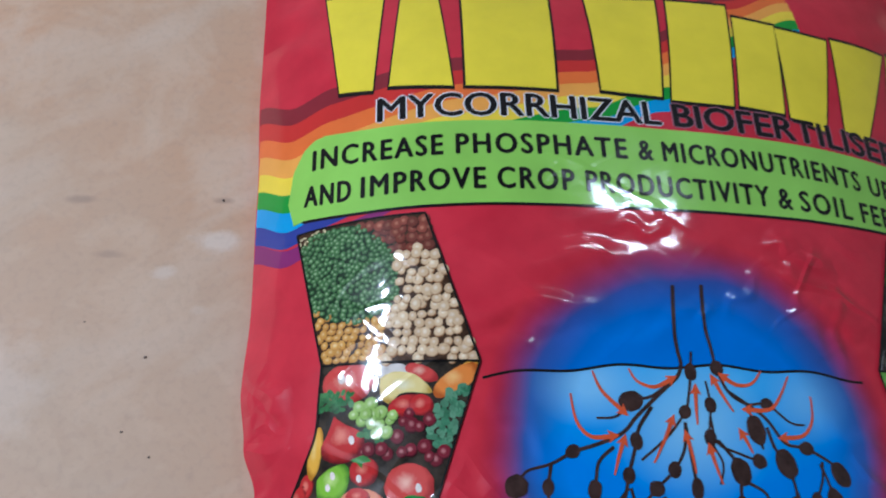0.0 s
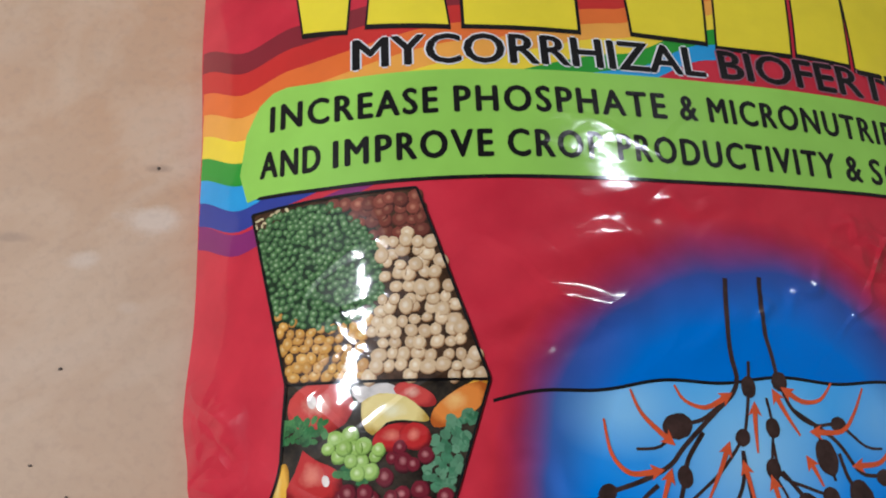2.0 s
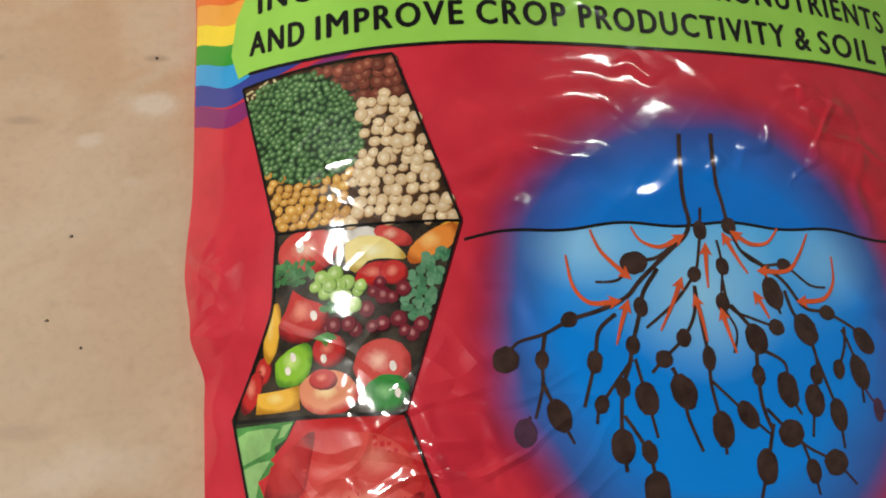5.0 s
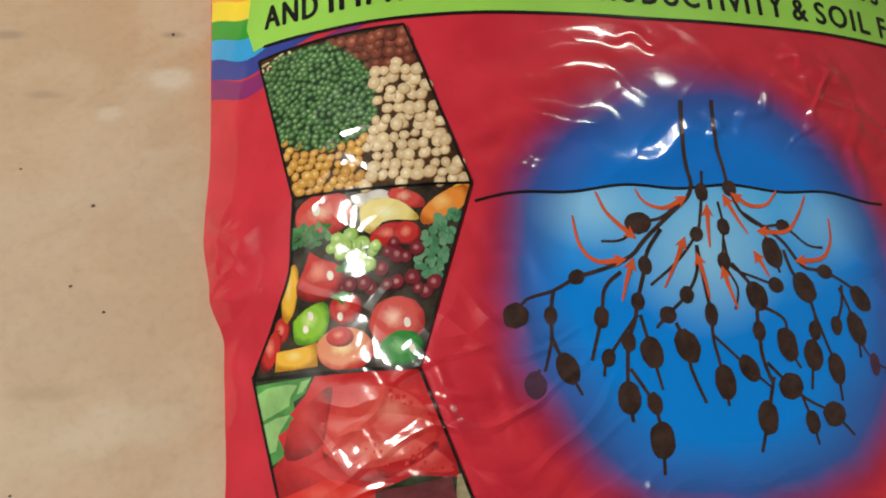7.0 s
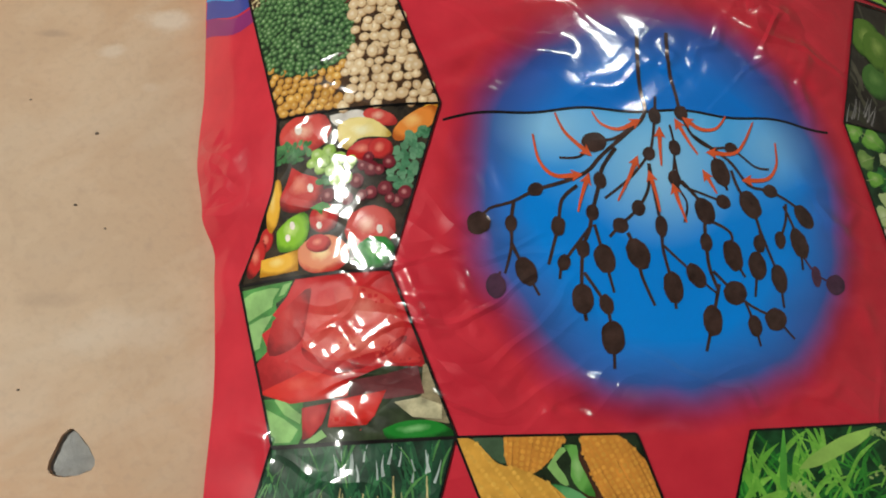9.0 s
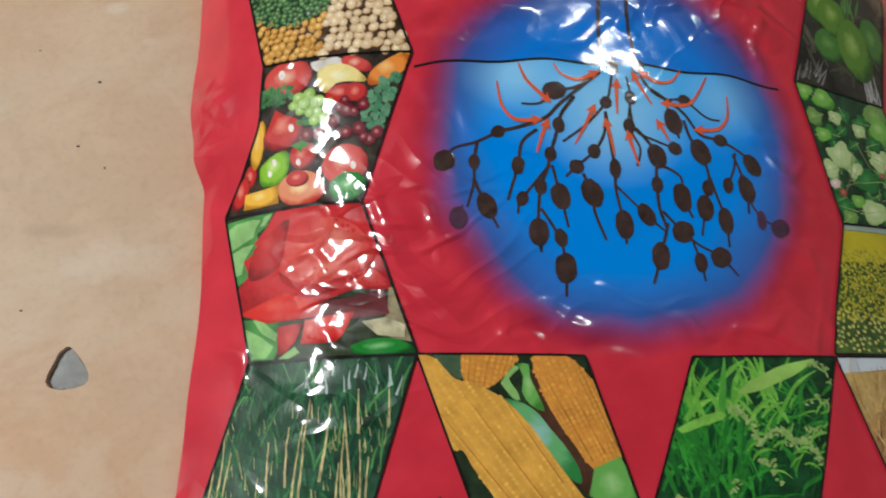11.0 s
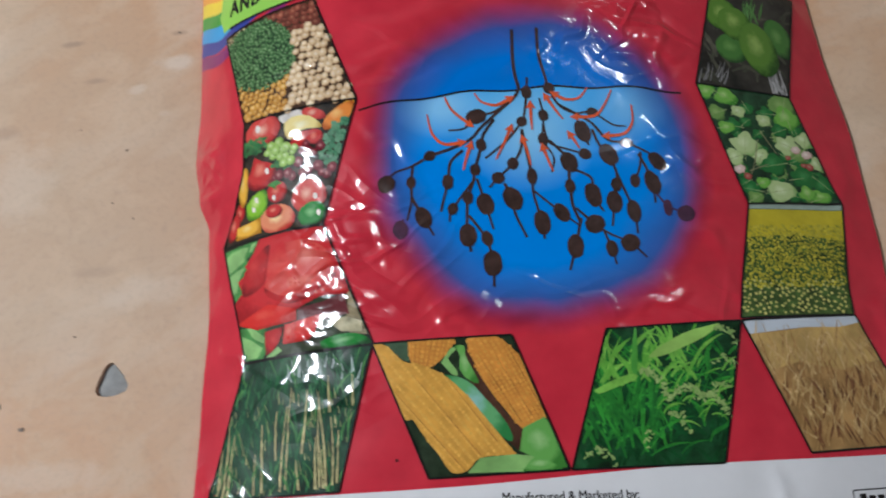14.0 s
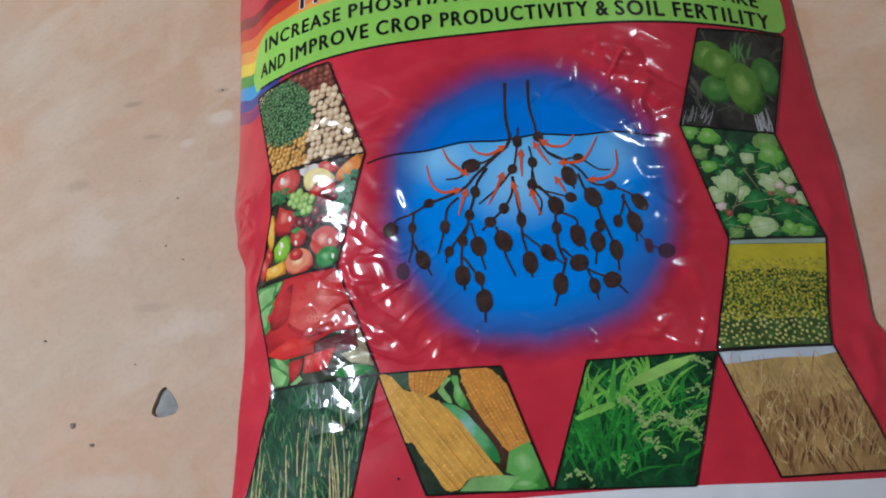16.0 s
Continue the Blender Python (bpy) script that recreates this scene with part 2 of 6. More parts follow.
def floor_material():
    m, n, l, b = nodes_of("worn_floor_coat")
    co = n.new("ShaderNodeTexCoord").outputs["Object"]
    big = noise_node(n, l, co, 9, 4, 0.55, 0.4).outputs["Fac"]
    mid = noise_node(n, l, co, 38, 5, 0.6, 0.6).outputs["Fac"]
    fine = noise_node(n, l, co, 420, 3).outputs["Fac"]
    col = mix_node(n, l, ramp_node(n, l, big, [(0.36, 0.0), (0.64, 1.0)]), (0.54, 0.325, 0.190), (0.50, 0.36, 0.245))
    col = mix_node(n, l, ramp_node(n, l, mid, [(0.46, 0.0), (0.70, 0.75)]), col, (0.60, 0.44, 0.31))
    wipe = n.new("ShaderNodeMapping")
    wipe.vector_type = "TEXTURE"
    wipe.inputs["Rotation"].default_value = (0, 0, radians(28))
    wipe.inputs["Scale"].default_value = (2.8, 1.0, 1.0)
    l.new(co, wipe.inputs["Vector"])
    smear = noise_node(n, l, wipe.outputs[0], 34, 4, 0.6, 0.3).outputs["Fac"]
    col = mix_node(n, l, ramp_node(n, l, smear, [(0.50, 0.0), (0.74, 0.6)]), col, (0.62, 0.50, 0.39))
    dust = noise_node(n, l, co, 120, 4, 0.7).outputs["Fac"]
    col = mix_node(n, l, ramp_node(n, l, dust, [(0.60, 0.0), (0.80, 0.30)]), col, (0.33, 0.24, 0.18))
    sep = n.new("ShaderNodeSeparateXYZ")
    l.new(co, sep.inputs[0])
    ragged = math_node(n, l, "MULTIPLY", math_node(n, l, "SUBTRACT", noise_node(n, l, co, 110, 4, 0.65).outputs["Fac"], 0.5), 1.5)
    # dried pale smears
    for cx, cy, rx, ry, k in ((-0.143, 0.136, 0.010, 0.0045, 0.75), (-0.159, 0.125, 0.005, 0.003, 0.6), (-0.147, 0.112, 0.004, 0.002, 0.3),
                              (-0.205, 0.085, 0.016, 0.02, 0.35), (-0.150, 0.035, 0.02, 0.008, 0.3), (-0.185, -0.03, 0.03, 0.006, 0.35)):
        dx = math_node(n, l, "DIVIDE", math_node(n, l, "SUBTRACT", sep.outputs[0], cx), rx)
        dy = math_node(n, l, "DIVIDE", math_node(n, l, "SUBTRACT", sep.outputs[1], cy), ry)
        d = math_node(n, l, "SQRT", math_node(n, l, "ADD", math_node(n, l, "MULTIPLY", dx, dx), math_node(n, l, "MULTIPLY", dy, dy)))
        fac = ramp_node(n, l, math_node(n, l, "ADD", d, ragged), [(0.4, k), (1.25, 0.0)])
        col = mix_node(n, l, fac, col, (0.66, 0.55, 0.45))
    # dull brown smudges
    for cx, cy, rx, ry, k in ((-0.1785, 0.131, 0.006, 0.0016, 0.4), (-0.190, 0.151, 0.006, 0.0018, 0.5), (-0.142, 0.151, 0.004, 0.0014, 0.5), (-0.215, 0.11, 0.01, 0.004, 0.3), (-0.17, 0.045, 0.012, 0.003, 0.25)):
        dx = math_node(n, l, "DIVIDE", math_node(n, l, "SUBTRACT", sep.outputs[0], cx), rx)
        dy = math_node(n, l, "DIVIDE", math_node(n, l, "SUBTRACT", sep.outputs[1], cy), ry)
        d = math_node(n, l, "SQRT", math_node(n, l, "ADD", math_node(n, l, "MULTIPLY", dx, dx), math_node(n, l, "MULTIPLY", dy, dy)))
        fac = ramp_node(n, l, math_node(n, l, "ADD", d, ragged), [(0.3, k), (1.2, 0.0)])
        col = mix_node(n, l, fac, col, (0.27, 0.19, 0.14))
    col = mix_node(n, l, ramp_node(n, l, fine, [(0.35, 0.12), (0.5, 0.0)]), col, (0.30, 0.21, 0.16))
    l.new(col, b.inputs["Base Color"])
    l.new(ramp_node(n, l, mid, [(0.3, 0.56), (0.7, 0.70)]), b.inputs["Roughness"])
    bump = n.new("ShaderNodeBump")
    bump.inputs["Strength"].default_value, bump.inputs["Distance"].default_value = 0.35, 0.0006
    hgt = math_node(n, l, "ADD", mid, math_node(n, l, "MULTIPLY", fine, 0.25))
    l.new(hgt, bump.inputs["Height"])
    l.new(bump.outputs[0], b.inputs["Normal"])
    return m


def plain(name, color, rough=0.7, scale=12.0, spread=0.12, bump_m=0.0005):
    m, n, l, b = nodes_of(name)
    co = n.new("ShaderNodeTexCoord").outputs["Object"]
    t = noise_node(n, l, co, scale, 5, 0.6).outputs["Fac"]
    l.new(mix_node(n, l, t, tuple(c * (1 - spread) for c in color), tuple(min(1, c * (1 + spread)) for c in color)), b.inputs["Base Color"])
    b.inputs["Roughness"].default_value = rough
    bp = n.new("ShaderNodeBump")
    bp.inputs["Strength"].default_value, bp.inputs["Distance"].default_value = 0.4, bump_m
    l.new(noise_node(n, l, co, scale * 12, 3).outputs["Fac"], bp.inputs["Height"])
    l.new(bp.outputs[0], b.inputs["Normal"])
    return m


M_FILM = film_print()
M_FLOOR = floor_material()
# tones of the unseen walls and ceiling, set by how much light they return
M_WALL = plain("painted_wall", (0.36, 0.345, 0.32))
M_CEIL = plain("white_ceiling", (0.44, 0.435, 0.42))
M_CEMENT = plain("grey_cement", (0.30, 0.30, 0.295), 0.85, 300, 0.35, 0.0008)
M_DIRT = plain("dark_dirt", (0.15, 0.115, 0.09), 0.9, 800, 0.4)
M_STAIN = plain("dull_brown_dirt", (0.23, 0.18, 0.145), 0.9, 500, 0.3)
M_BACK = plain("red_film_back", (0.45, 0.012, 0.03), 0.35, 60)
M_BLACK = ink("black_ink", (0.007, 0.0065, 0.007), 0.3)
M_WHITE = ink("white_ink", (0.74, 0.74, 0.76), 0.05, 40)
M_YELLOW = ink("yellow_ink", (0.80, 0.66, 0.03), 0.06, 60)
M_GREEN = ink("banner_green_ink", (0.30, 0.60, 0.09), 0.10, 30)
M_ROOT = ink("root_brown_ink", (0.045, 0.024, 0.020), 0.45, 300)
M_ARROW = ink("orange_red_ink", (0.66, 0.10, 0.03), 0.15, 200)
M_GREY = ink("grey_ink", (0.20, 0.21, 0.20), 0.3)


# ---- the room: floor with a chipped spot, added unseen walls and ceiling ----
def part(name, bm, material, parent=None, label="", smooth=True):
    me = bpy.data.meshes.new(name)
    bm.to_mesh(me)
    bm.free()
    if smooth:
        me.polygons.foreach_set("use_smooth", [True] * len(me.polygons))
    me.materials.append(material)
    ob = new(name, me)
    ob.parent = parent
    if label:
        ob["label"] = label
    return ob


def box(bm, x0, y0, z0, x1, y1, z1):
    m = Matrix.Translation(((x0 + x1) / 2, (y0 + y1) / 2, (z0 + z1) / 2)) @ Matrix.Diagonal((x1 - x0, y1 - y0, z1 - z0, 1))
    bmesh.ops.create_cube(bm, size=1, matrix=m)


RX0, RX1, RY0, RY1, RZ = -1.17, 1.7, -1.9, 1.25, 2.6


def chip_outline(n=40):
    """The ragged triangle where the coat has broken away."""
    rnd, pts = random.Random(4), []
    corners = [Vector((-0.1668, -0.0012)), Vector((-0.1619, 0.0090)), Vector((-0.1548, -0.0004)), Vector((-0.1612, -0.0034))]
    for i, a in enumerate(corners):
        c, d, p = corners[(i + 1) % 4], corners[(i + 2) % 4], corners[i - 1]
        for k in range(n // 4):
            t = k / (n // 4)
            q = 0.5 * (2 * a + (c - p) * t + (2 * p - 5 * a + 4 * c - d) * t * t + (3 * a - p - 3 * c + d) * t ** 3)
            pts.append(q + Vector((rnd.uniform(-1, 1), rnd.uniform(-1, 1))) * 0.00022)
    return pts


def build_floor():
    bm = bmesh.new()
    outer = [bm.verts.new((x, y, 0)) for x, y in ((RX0, RY0), (RX1, RY0), (RX1, RY1), (RX0, RY1))]
    rim = [bm.verts.new((p.x, p.y, 0)) for p in chip_outline()]
    edges = [bm.edges.new((ring[i], ring[(i + 1) % len(ring)])) for ring in (outer, rim) for i in range(len(ring))]
    bmesh.ops.triangle_fill(bm, edges=edges, use_beauty=True)
    for f in list(bm.faces):
        c = f.calc_center_median()
        if all(v in rim for v in f.verts):
            bm.faces.remove(f)
    mid = Vector((-0.1611, 0.001))
    low = [bm.verts.new((mid.x + (v.co.x - mid.x) * 0.97, mid.y + (v.co.y - mid.y) * 0.97, -0.0022)) for v in rim]
    for i in range(len(rim)):
        j = (i + 1) % len(rim)
        bm.faces.new((rim[i], rim[j], low[j], low[i]))
    bmesh.ops.recalc_face_normals(bm, faces=bm.faces)
    ob = part("floor", bm, M_FLOOR, smooth=False)
    tagged(ob, "worn beige-pink coated floor with pale smears", "floor", kind="structure")
    # grey cement bed in the chip
    bm = bmesh.new()
    rnd = random.Random(9)
    centre = bm.verts.new((mid.x + 0.001, mid.y - 0.001, -0.0009))
    ring1 = [bm.verts.new((mid.x + (v.co.x - mid.x) * 0.6, mid.y + (v.co.y - mid.y) * 0.6, -0.0011 + rnd.uniform(-1, 1) * 0.0002)) for v in rim_points(mid)]
    ring2 = [bm.verts.new((mid.x + (v.co.x - mid.x) * 1.02, mid.y + (v.co.y - mid.y) * 1.02, -0.0016)) for v in rim_points(mid)]
    n = len(ring1)
    for i in range(n):
        j = (i + 1) % n
        bm.faces.new((centre, ring1[i], ring1[j]))
        bm.faces.new((ring1[i], ring2[i], ring2[j], ring1[j]))
    bed = part("cement_bed", bm, M_CEMENT, ob, "bare grey cement where the floor coat has chipped off")
    return ob


class Spot:
    def __init__(self, co):
        self.co = co


def rim_points(mid):
    return [Spot(p) for p in chip_outline()]


build_floor()


def build_slab(name, bounds, material, label, category):
    bm = bmesh.new()
    box(bm, *bounds)
    return tagged(part(name, bm, material, smooth=False), label, category, kind="structure")


W = 0.15
# walls and ceiling stay out of view; added to enclose and bounce the light
build_slab("wall_east", (RX1, RY0 - W, 0, RX1 + W, RY1 + W, RZ), M_WALL, "plain wall out of view, added to bounce light", "wall")
build_slab("wall_north", (RX0, RY1, 0, RX1, RY1 + W, RZ), M_WALL, "plain wall out of view, added to bounce light", "wall")
build_slab("wall_south", (RX0, RY0 - W, 0, RX1, RY0, RZ), M_WALL, "plain wall out of view, added to bounce light", "wall")
build_slab("ceiling", (RX0 - W, RY0 - W, RZ, RX1 + W, RY1 + W, RZ + W), M_CEIL, "plain ceiling out of view, added to bounce light", "ceiling")
build_slab("wall_west", (RX0 - W, RY0 - W, 0, RX0, RY1 + W, RZ), M_WALL, "plain wall out of view, added to bounce light", "wall")


def build_wall_lamp():
    """A short thick tube on a batten on the wall beside the bag."""
    thing = tagged(new("wall_lamp"), "lit short white tube lamp on a wall batten", "lamp")
    bm = bmesh.new()
    box(bm, RX0, BULB[1] - 0.29, BULB[2] - 0.01, RX0 + 0.03, BULB[1] + 0.29, BULB[2] + 0.05)
    bmesh.ops.bevel(bm, geom=bm.edges[:], offset=0.006, segments=2, affect="EDGES")
    part("batten", bm, M_CEIL, thing, smooth=False)
    m, n, l, b = nodes_of("lit_lamp_glass")
    b.inputs["Base Color"].default_value = (0.9, 0.9, 0.88, 1)
    b.inputs["Emission Color"].default_value, b.inputs["Emission Strength"].default_value = (1, 0.98, 0.95, 1), 5.0
    way = (Vector((0.0, 0.06, 0.0)) - Vector(BULB)).normalized()
    mid = Vector(BULB) - way * 0.032
    bm = bmesh.new()
    bmesh.ops.create_cone(bm, cap_ends=True, segments=20, radius1=0.022, radius2=0.022, depth=0.52, matrix=Matrix.Translation((mid.x, BULB[1], mid.z)) @ Matrix.Rotation(radians(90), 4, "X"))
    part("tube", bm, m, thing)


build_wall_lamp()


def build_tube_light():
    """Batten and tube high on the wall."""
    thing = tagged(new("tube_light"), "lit white fluorescent tube on a wall batten", "lamp")
    bm = bmesh.new()
    box(bm, TUBE[0] - 0.32, RY1 - 0.035, TUBE[2] - 0.02, TUBE[0] + 0.32, RY1, TUBE[2] + 0.02)
    bmesh.ops.bevel(bm, geom=bm.edges[:], offset=0.004, segments=2, affect="EDGES")
    part("batten", bm, M_CEIL, thing, smooth=False)
    m, n, l, b = nodes_of("lit_tube_glass")
    b.inputs["Base Color"].default_value = (0.9, 0.9, 0.88, 1)
    b.inputs["Emission Color"].default_value, b.inputs["Emission Strength"].default_value = (1, 0.98, 0.95, 1), 4.0
    bm = bmesh.new()
    bmesh.ops.create_cone(bm, cap_ends=True, segments=20, radius1=0.014, radius2=0.014, depth=0.6, matrix=Matrix.Translation((TUBE[0], RY1 - 0.055, TUBE[2])) @ Matrix.Rotation(radians(90), 4, "Y"))
    part("tube", bm, m, thing)


build_tube_light()


# ---- the shape of the filled bag ----
def curve_at(y, ys, xs):
    """Smooth run through a few stations."""
    y = np.asarray(y, float)
    i = np.clip(np.searchsorted(ys, y) - 1, 0, len(ys) - 2)
    ys, xs = np.array(ys), np.array(xs)
    t = np.clip((y - ys[i]) / (ys[i + 1] - ys[i]), 0, 1)
    t = t * t * (3 - 2 * t)
    return xs[i] + (xs[i + 1] - xs[i]) * t


Y0, Y1 = -0.088, 0.28


def left_edge(y):
    return curve_at(y, (-0.09, -0.045, -0.015, 0.02, 0.054, 0.068, 0.084, 0.108, 0.15, 0.19, 0.28),
                    (-0.1275, -0.1265, -0.1248, -0.1230, -0.1240, -0.1282, -0.1302, -0.1290, -0.1298, -0.1315, -0.1325))


def right_edge(y):
    return curve_at(y, (-0.09, -0.03, -0.003, 0.011, 0.03, 0.067, 0.11, 0.15, 0.28), (0.130, 0.1285, 0.1255, 0.1185, 0.1195, 0.1200, 0.1175, 0.1170, 0.120))


# creases in millimetres: from, to, height, width
CREASES = [
    (-97, 47, -76, 36, 0.75, 1.7), (-77, 36.5, -59, 25, 0.8, 1.6), (-96, 31.5, -78, 22, 0.75, 1.7), (-80, 23, -59, 13.5, 0.7, 1.6),
    (-75, 44.5, -59, 32, 0.7, 1.6), (-65, 46, -49, 32, 0.75, 1.6), (-59, 30, -51, 27, 0.6, 1.5), (-88, 8, -75, 0.5, 0.8, 1.8), (-38, 11, -33, 0.5, 0.5, 1.4),
    (-129, 83.5, -116, 82, 0.9, 2.0), (-128, 76, -119, 79, 0.7, 1.8), (-43, 11, -24, 0.5, 0.5, 1.5),
    (-20, 127, -4, 125, 0.4, 1.7), (30, 124.5, 38, 119.5, 0.7, 1.5), (12, 101, 25, 113, 0.7, 1.6), (5, 105.5, 5.5, 95, 0.6, 1.5), (27, 103, 44, 92, 0.7, 1.6), (50, 112, 47, 84, 0.6, 1.6),
]
CREASES2 = [
    (44, 58, 71, 43, 0.7, 2.0), (11, 10, 24, 3.5, 0.6, 1.5), (24, 3.5, 47, 10.5, 0.6, 1.5), (-122, -34, -108, -58, 1.3, 2.4),
    (-78, -44, -70, -80, 1.1, 3.0), (-30, -50, -18, -84, 0.8, 3.0), (62, -48, 58, -84, 0.9, 3.0), (-116, 10, -104, -6, 0.8, 2.0),
    (-62, 88, -36, 96, 0.6, 2.5), (-60, 78, -40, 60, 0.5, 2.5), (60, 20, 66, -20, 0.4, 2.0), (44, 53, 63, 57, 0.5, 1.6),
]


# broad soft folds of the slack film
FOLDS = [
    (-66, 101, -26, 103, 0.9, 3.4), (-64, 94, -30, 95, -0.8, 2.6), (-62, 112, -20, 118, 0.45, 3.8), (-60, 120, -8, 124, -0.25, 3.0), (-24, 88, 6, 102, 0.35, 3.0),
    (-60, 74, -44, 62, -0.9, 3.2), (-58, 56, -42, 48, 0.8, 3.0), (-40, 14, -8, 6, 0.9, 3.2), (-30, 6, 6, 0, -0.7, 2.8), (40, 70, 58, 60, 0.8, 3.0), (44, 98, 60, 92, -0.7, 3.0),
    (48, 34, 64, 22, 0.7, 3.2), (24, 124, 52, 118, 0.8, 3.0), (-118, 60, -122, 30, 0.7, 3.0), (112, 60, 108, 30, 0.6, 3.5), (116, 10, 108, -30, 0.8, 3.5),
]


def height(x, y):
    """The top surface of the bag over the floor, in metres."""
    x, y = np.asarray(x, float), np.asarray(y, float)
    xl, xr = left_edge(y), right_edge(y)
    s = np.clip((2 * x - xl - xr) / (xr - xl), -1, 1)
    v = (y - 0.06) / 0.1
    w = np.clip(np.where(y > 0.0735, (y - 0.0735) / 0.2065, (y - 0.0735) / 0.1615), -1, 1)
    g = (1 - np.abs(s) ** 3) * (1 - w ** 6)
    dome = 0.0287 - 0.0102 * s + 0.0093 * v + 0.0001 * v * v - 0.0037 * s * v - 0.0021 * s * s - 0.0048 * v ** 3 + 0.0052 * s * v * v + 0.0063 * s * s * v
    z = np.maximum(0.004 - 0.002 * s + g * dome, 0.0015)
    X, Y = x * 1000, y * 1000
    fade = np.clip(g * 3, 0, 1)
    z = z + fade * 0.00010 * (np.sin(X / 7.1 + 2.2 * np.sin(Y / 13)) * np.sin(Y / 8.3 + 1.7 * np.sin(X / 17)) + 0.8 * np.sin(X / 15.0 - Y / 19.0))
    rip = np.clip((np.abs(s) - 0.80) / 0.2, 0, 1)
    z = z + 0.0006 * rip * np.sin(Y / 4.3 + 1.5 * np.sin(Y / 11.0)) * np.clip((1 - np.abs(s)) * 12, 0, 1)
    for x0, y0, x1, y1, hh, ww in CREASES + CREASES2 + FOLDS:
        dx, dy = x1 - x0, y1 - y0
        t = np.clip(((X - x0) * dx + (Y - y0) * dy) / (dx * dx + dy * dy), 0, 1)
        bend = 1.6 * np.sin(t * 9 + x0)
        ln = math.hypot(dx, dy)
        d = np.hypot(X - x0 - t * dx + bend * dy / ln, Y - y0 - t * dy - bend * dx / ln)
        z = z + 1.25 * hh * 0.001 * np.exp(-(d / ww) ** 2) * (0.35 + 0.65 * np.sin(np.pi * t)) - 0.5 * hh * 0.001 * np.exp(-(d / (2.4 * ww)) ** 2)
    return np.maximum(z, 0.0012)


MM = 0.001


def drape(bm, layer, cell=1.5):
    """Lays a flat drawing (millimetres) on the bag, cut fine enough to follow it; layer counts the inks from the film up."""
    if cell:
        xs = [v.co.x for v in bm.verts]
        ys = [v.co.y for v in bm.verts]
        for axis, lo, hi in ((0, min(xs), max(xs)), (1, min(ys), max(ys))):
            k = math.floor(lo / cell) + 1
            while k * cell < hi:
                no = (1, 0, 0) if axis == 0 else (0, 1, 0)
                bmesh.ops.bisect_plane(bm, geom=bm.verts[:] + bm.edges[:] + bm.faces[:], plane_co=tuple(c * k * cell for c in no), plane_no=no)
                k += 1
    co = np.array([v.co[:] for v in bm.verts])
    z = height(co[:, 0] * MM, co[:, 1] * MM) + 0.00006 * layer
    for v, zz in zip(bm.verts, z):
        v.co = (v.co.x * MM, v.co.y * MM, zz)
    bmesh.ops.recalc_face_normals(bm, faces=bm.faces)
    for f in bm.faces:
        if f.normal.z < 0:
            f.normal_flip()
    return bm


def polygon(points, layer, bm=None, cell=1.5):
    bm = bmesh.new()
    f = bm.faces.new([bm.verts.new((x, y, 0)) for x, y in points])
    bmesh.ops.triangulate(bm, faces=[f])
    return drape(bm, layer, cell)


def smooth_line(points, step=1.2):
    out, n = [], len(points)
    for i in range(n - 1):
        p0, p1, p2, p3 = (Vector(points[max(0, min(n - 1, i + k))]) for k in (-1, 0, 1, 2))
        m = max(2, int((p2 - p1).length / step))
        for k in range(m):
            t = k / m
            out.append(0.5 * (2 * p1 + (p2 - p0) * t + (2 * p0 - 5 * p1 + 4 * p2 - p3) * t * t + (3 * p1 - p0 - 3 * p2 + p3) * t ** 3))
    return out + [Vector(points[-1])]


def add_ribbon(bm, pts, w0, w1):
    n, last = len(pts), None
    for i, p in enumerate(pts):
        d = (pts[min(n - 1, i + 1)] - pts[max(0, i - 1)]).normalized()
        w = (w0 + (w1 - w0) * i / max(1, n - 1)) / 2
        a, b = bm.verts.new((p.x - d.y * w, p.y + d.x * w, 0)), bm.verts.new((p.x + d.y * w, p.y - d.x * w, 0))
        if last:
            bm.faces.new((last[0], last[1], b, a))
        last = (a, b)


def ribbon(points, w0, w1, layer, smooth=True):
    bm = bmesh.new()
    pts = smooth_line(points) if smooth else [Vector(points[0]).lerp(Vector(points[1]), k / 30) for k in range(31)]
    add_ribbon(bm, pts, w0, w1)
    return drape(bm, layer, 0)


def add_blob(bm, x, y, rx, ry, turn=0.0, n=14, rag=0.0, rnd=None):
    c, s = math.cos(turn), math.sin(turn)
    vs = []
    for k in range(n):
        a = 2 * math.pi * k / n
        q = 1 + (rnd.uniform(-rag, rag) if rnd else 0)
        u, v = rx * q * math.cos(a), ry * q * math.sin(a)
        vs.append(bm.verts.new((x + u * c - v * s, y + u * s + v * c, 0)))
    bm.faces.new(vs)


def blob(x, y, rx, ry, layer, turn=0.0, n=20, rag=0.0, seed=0, cell=2.0):
    bm = bmesh.new()
    add_blob(bm, x, y, rx, ry, turn, n, rag, random.Random(seed))
    return drape(bm, layer, cell)


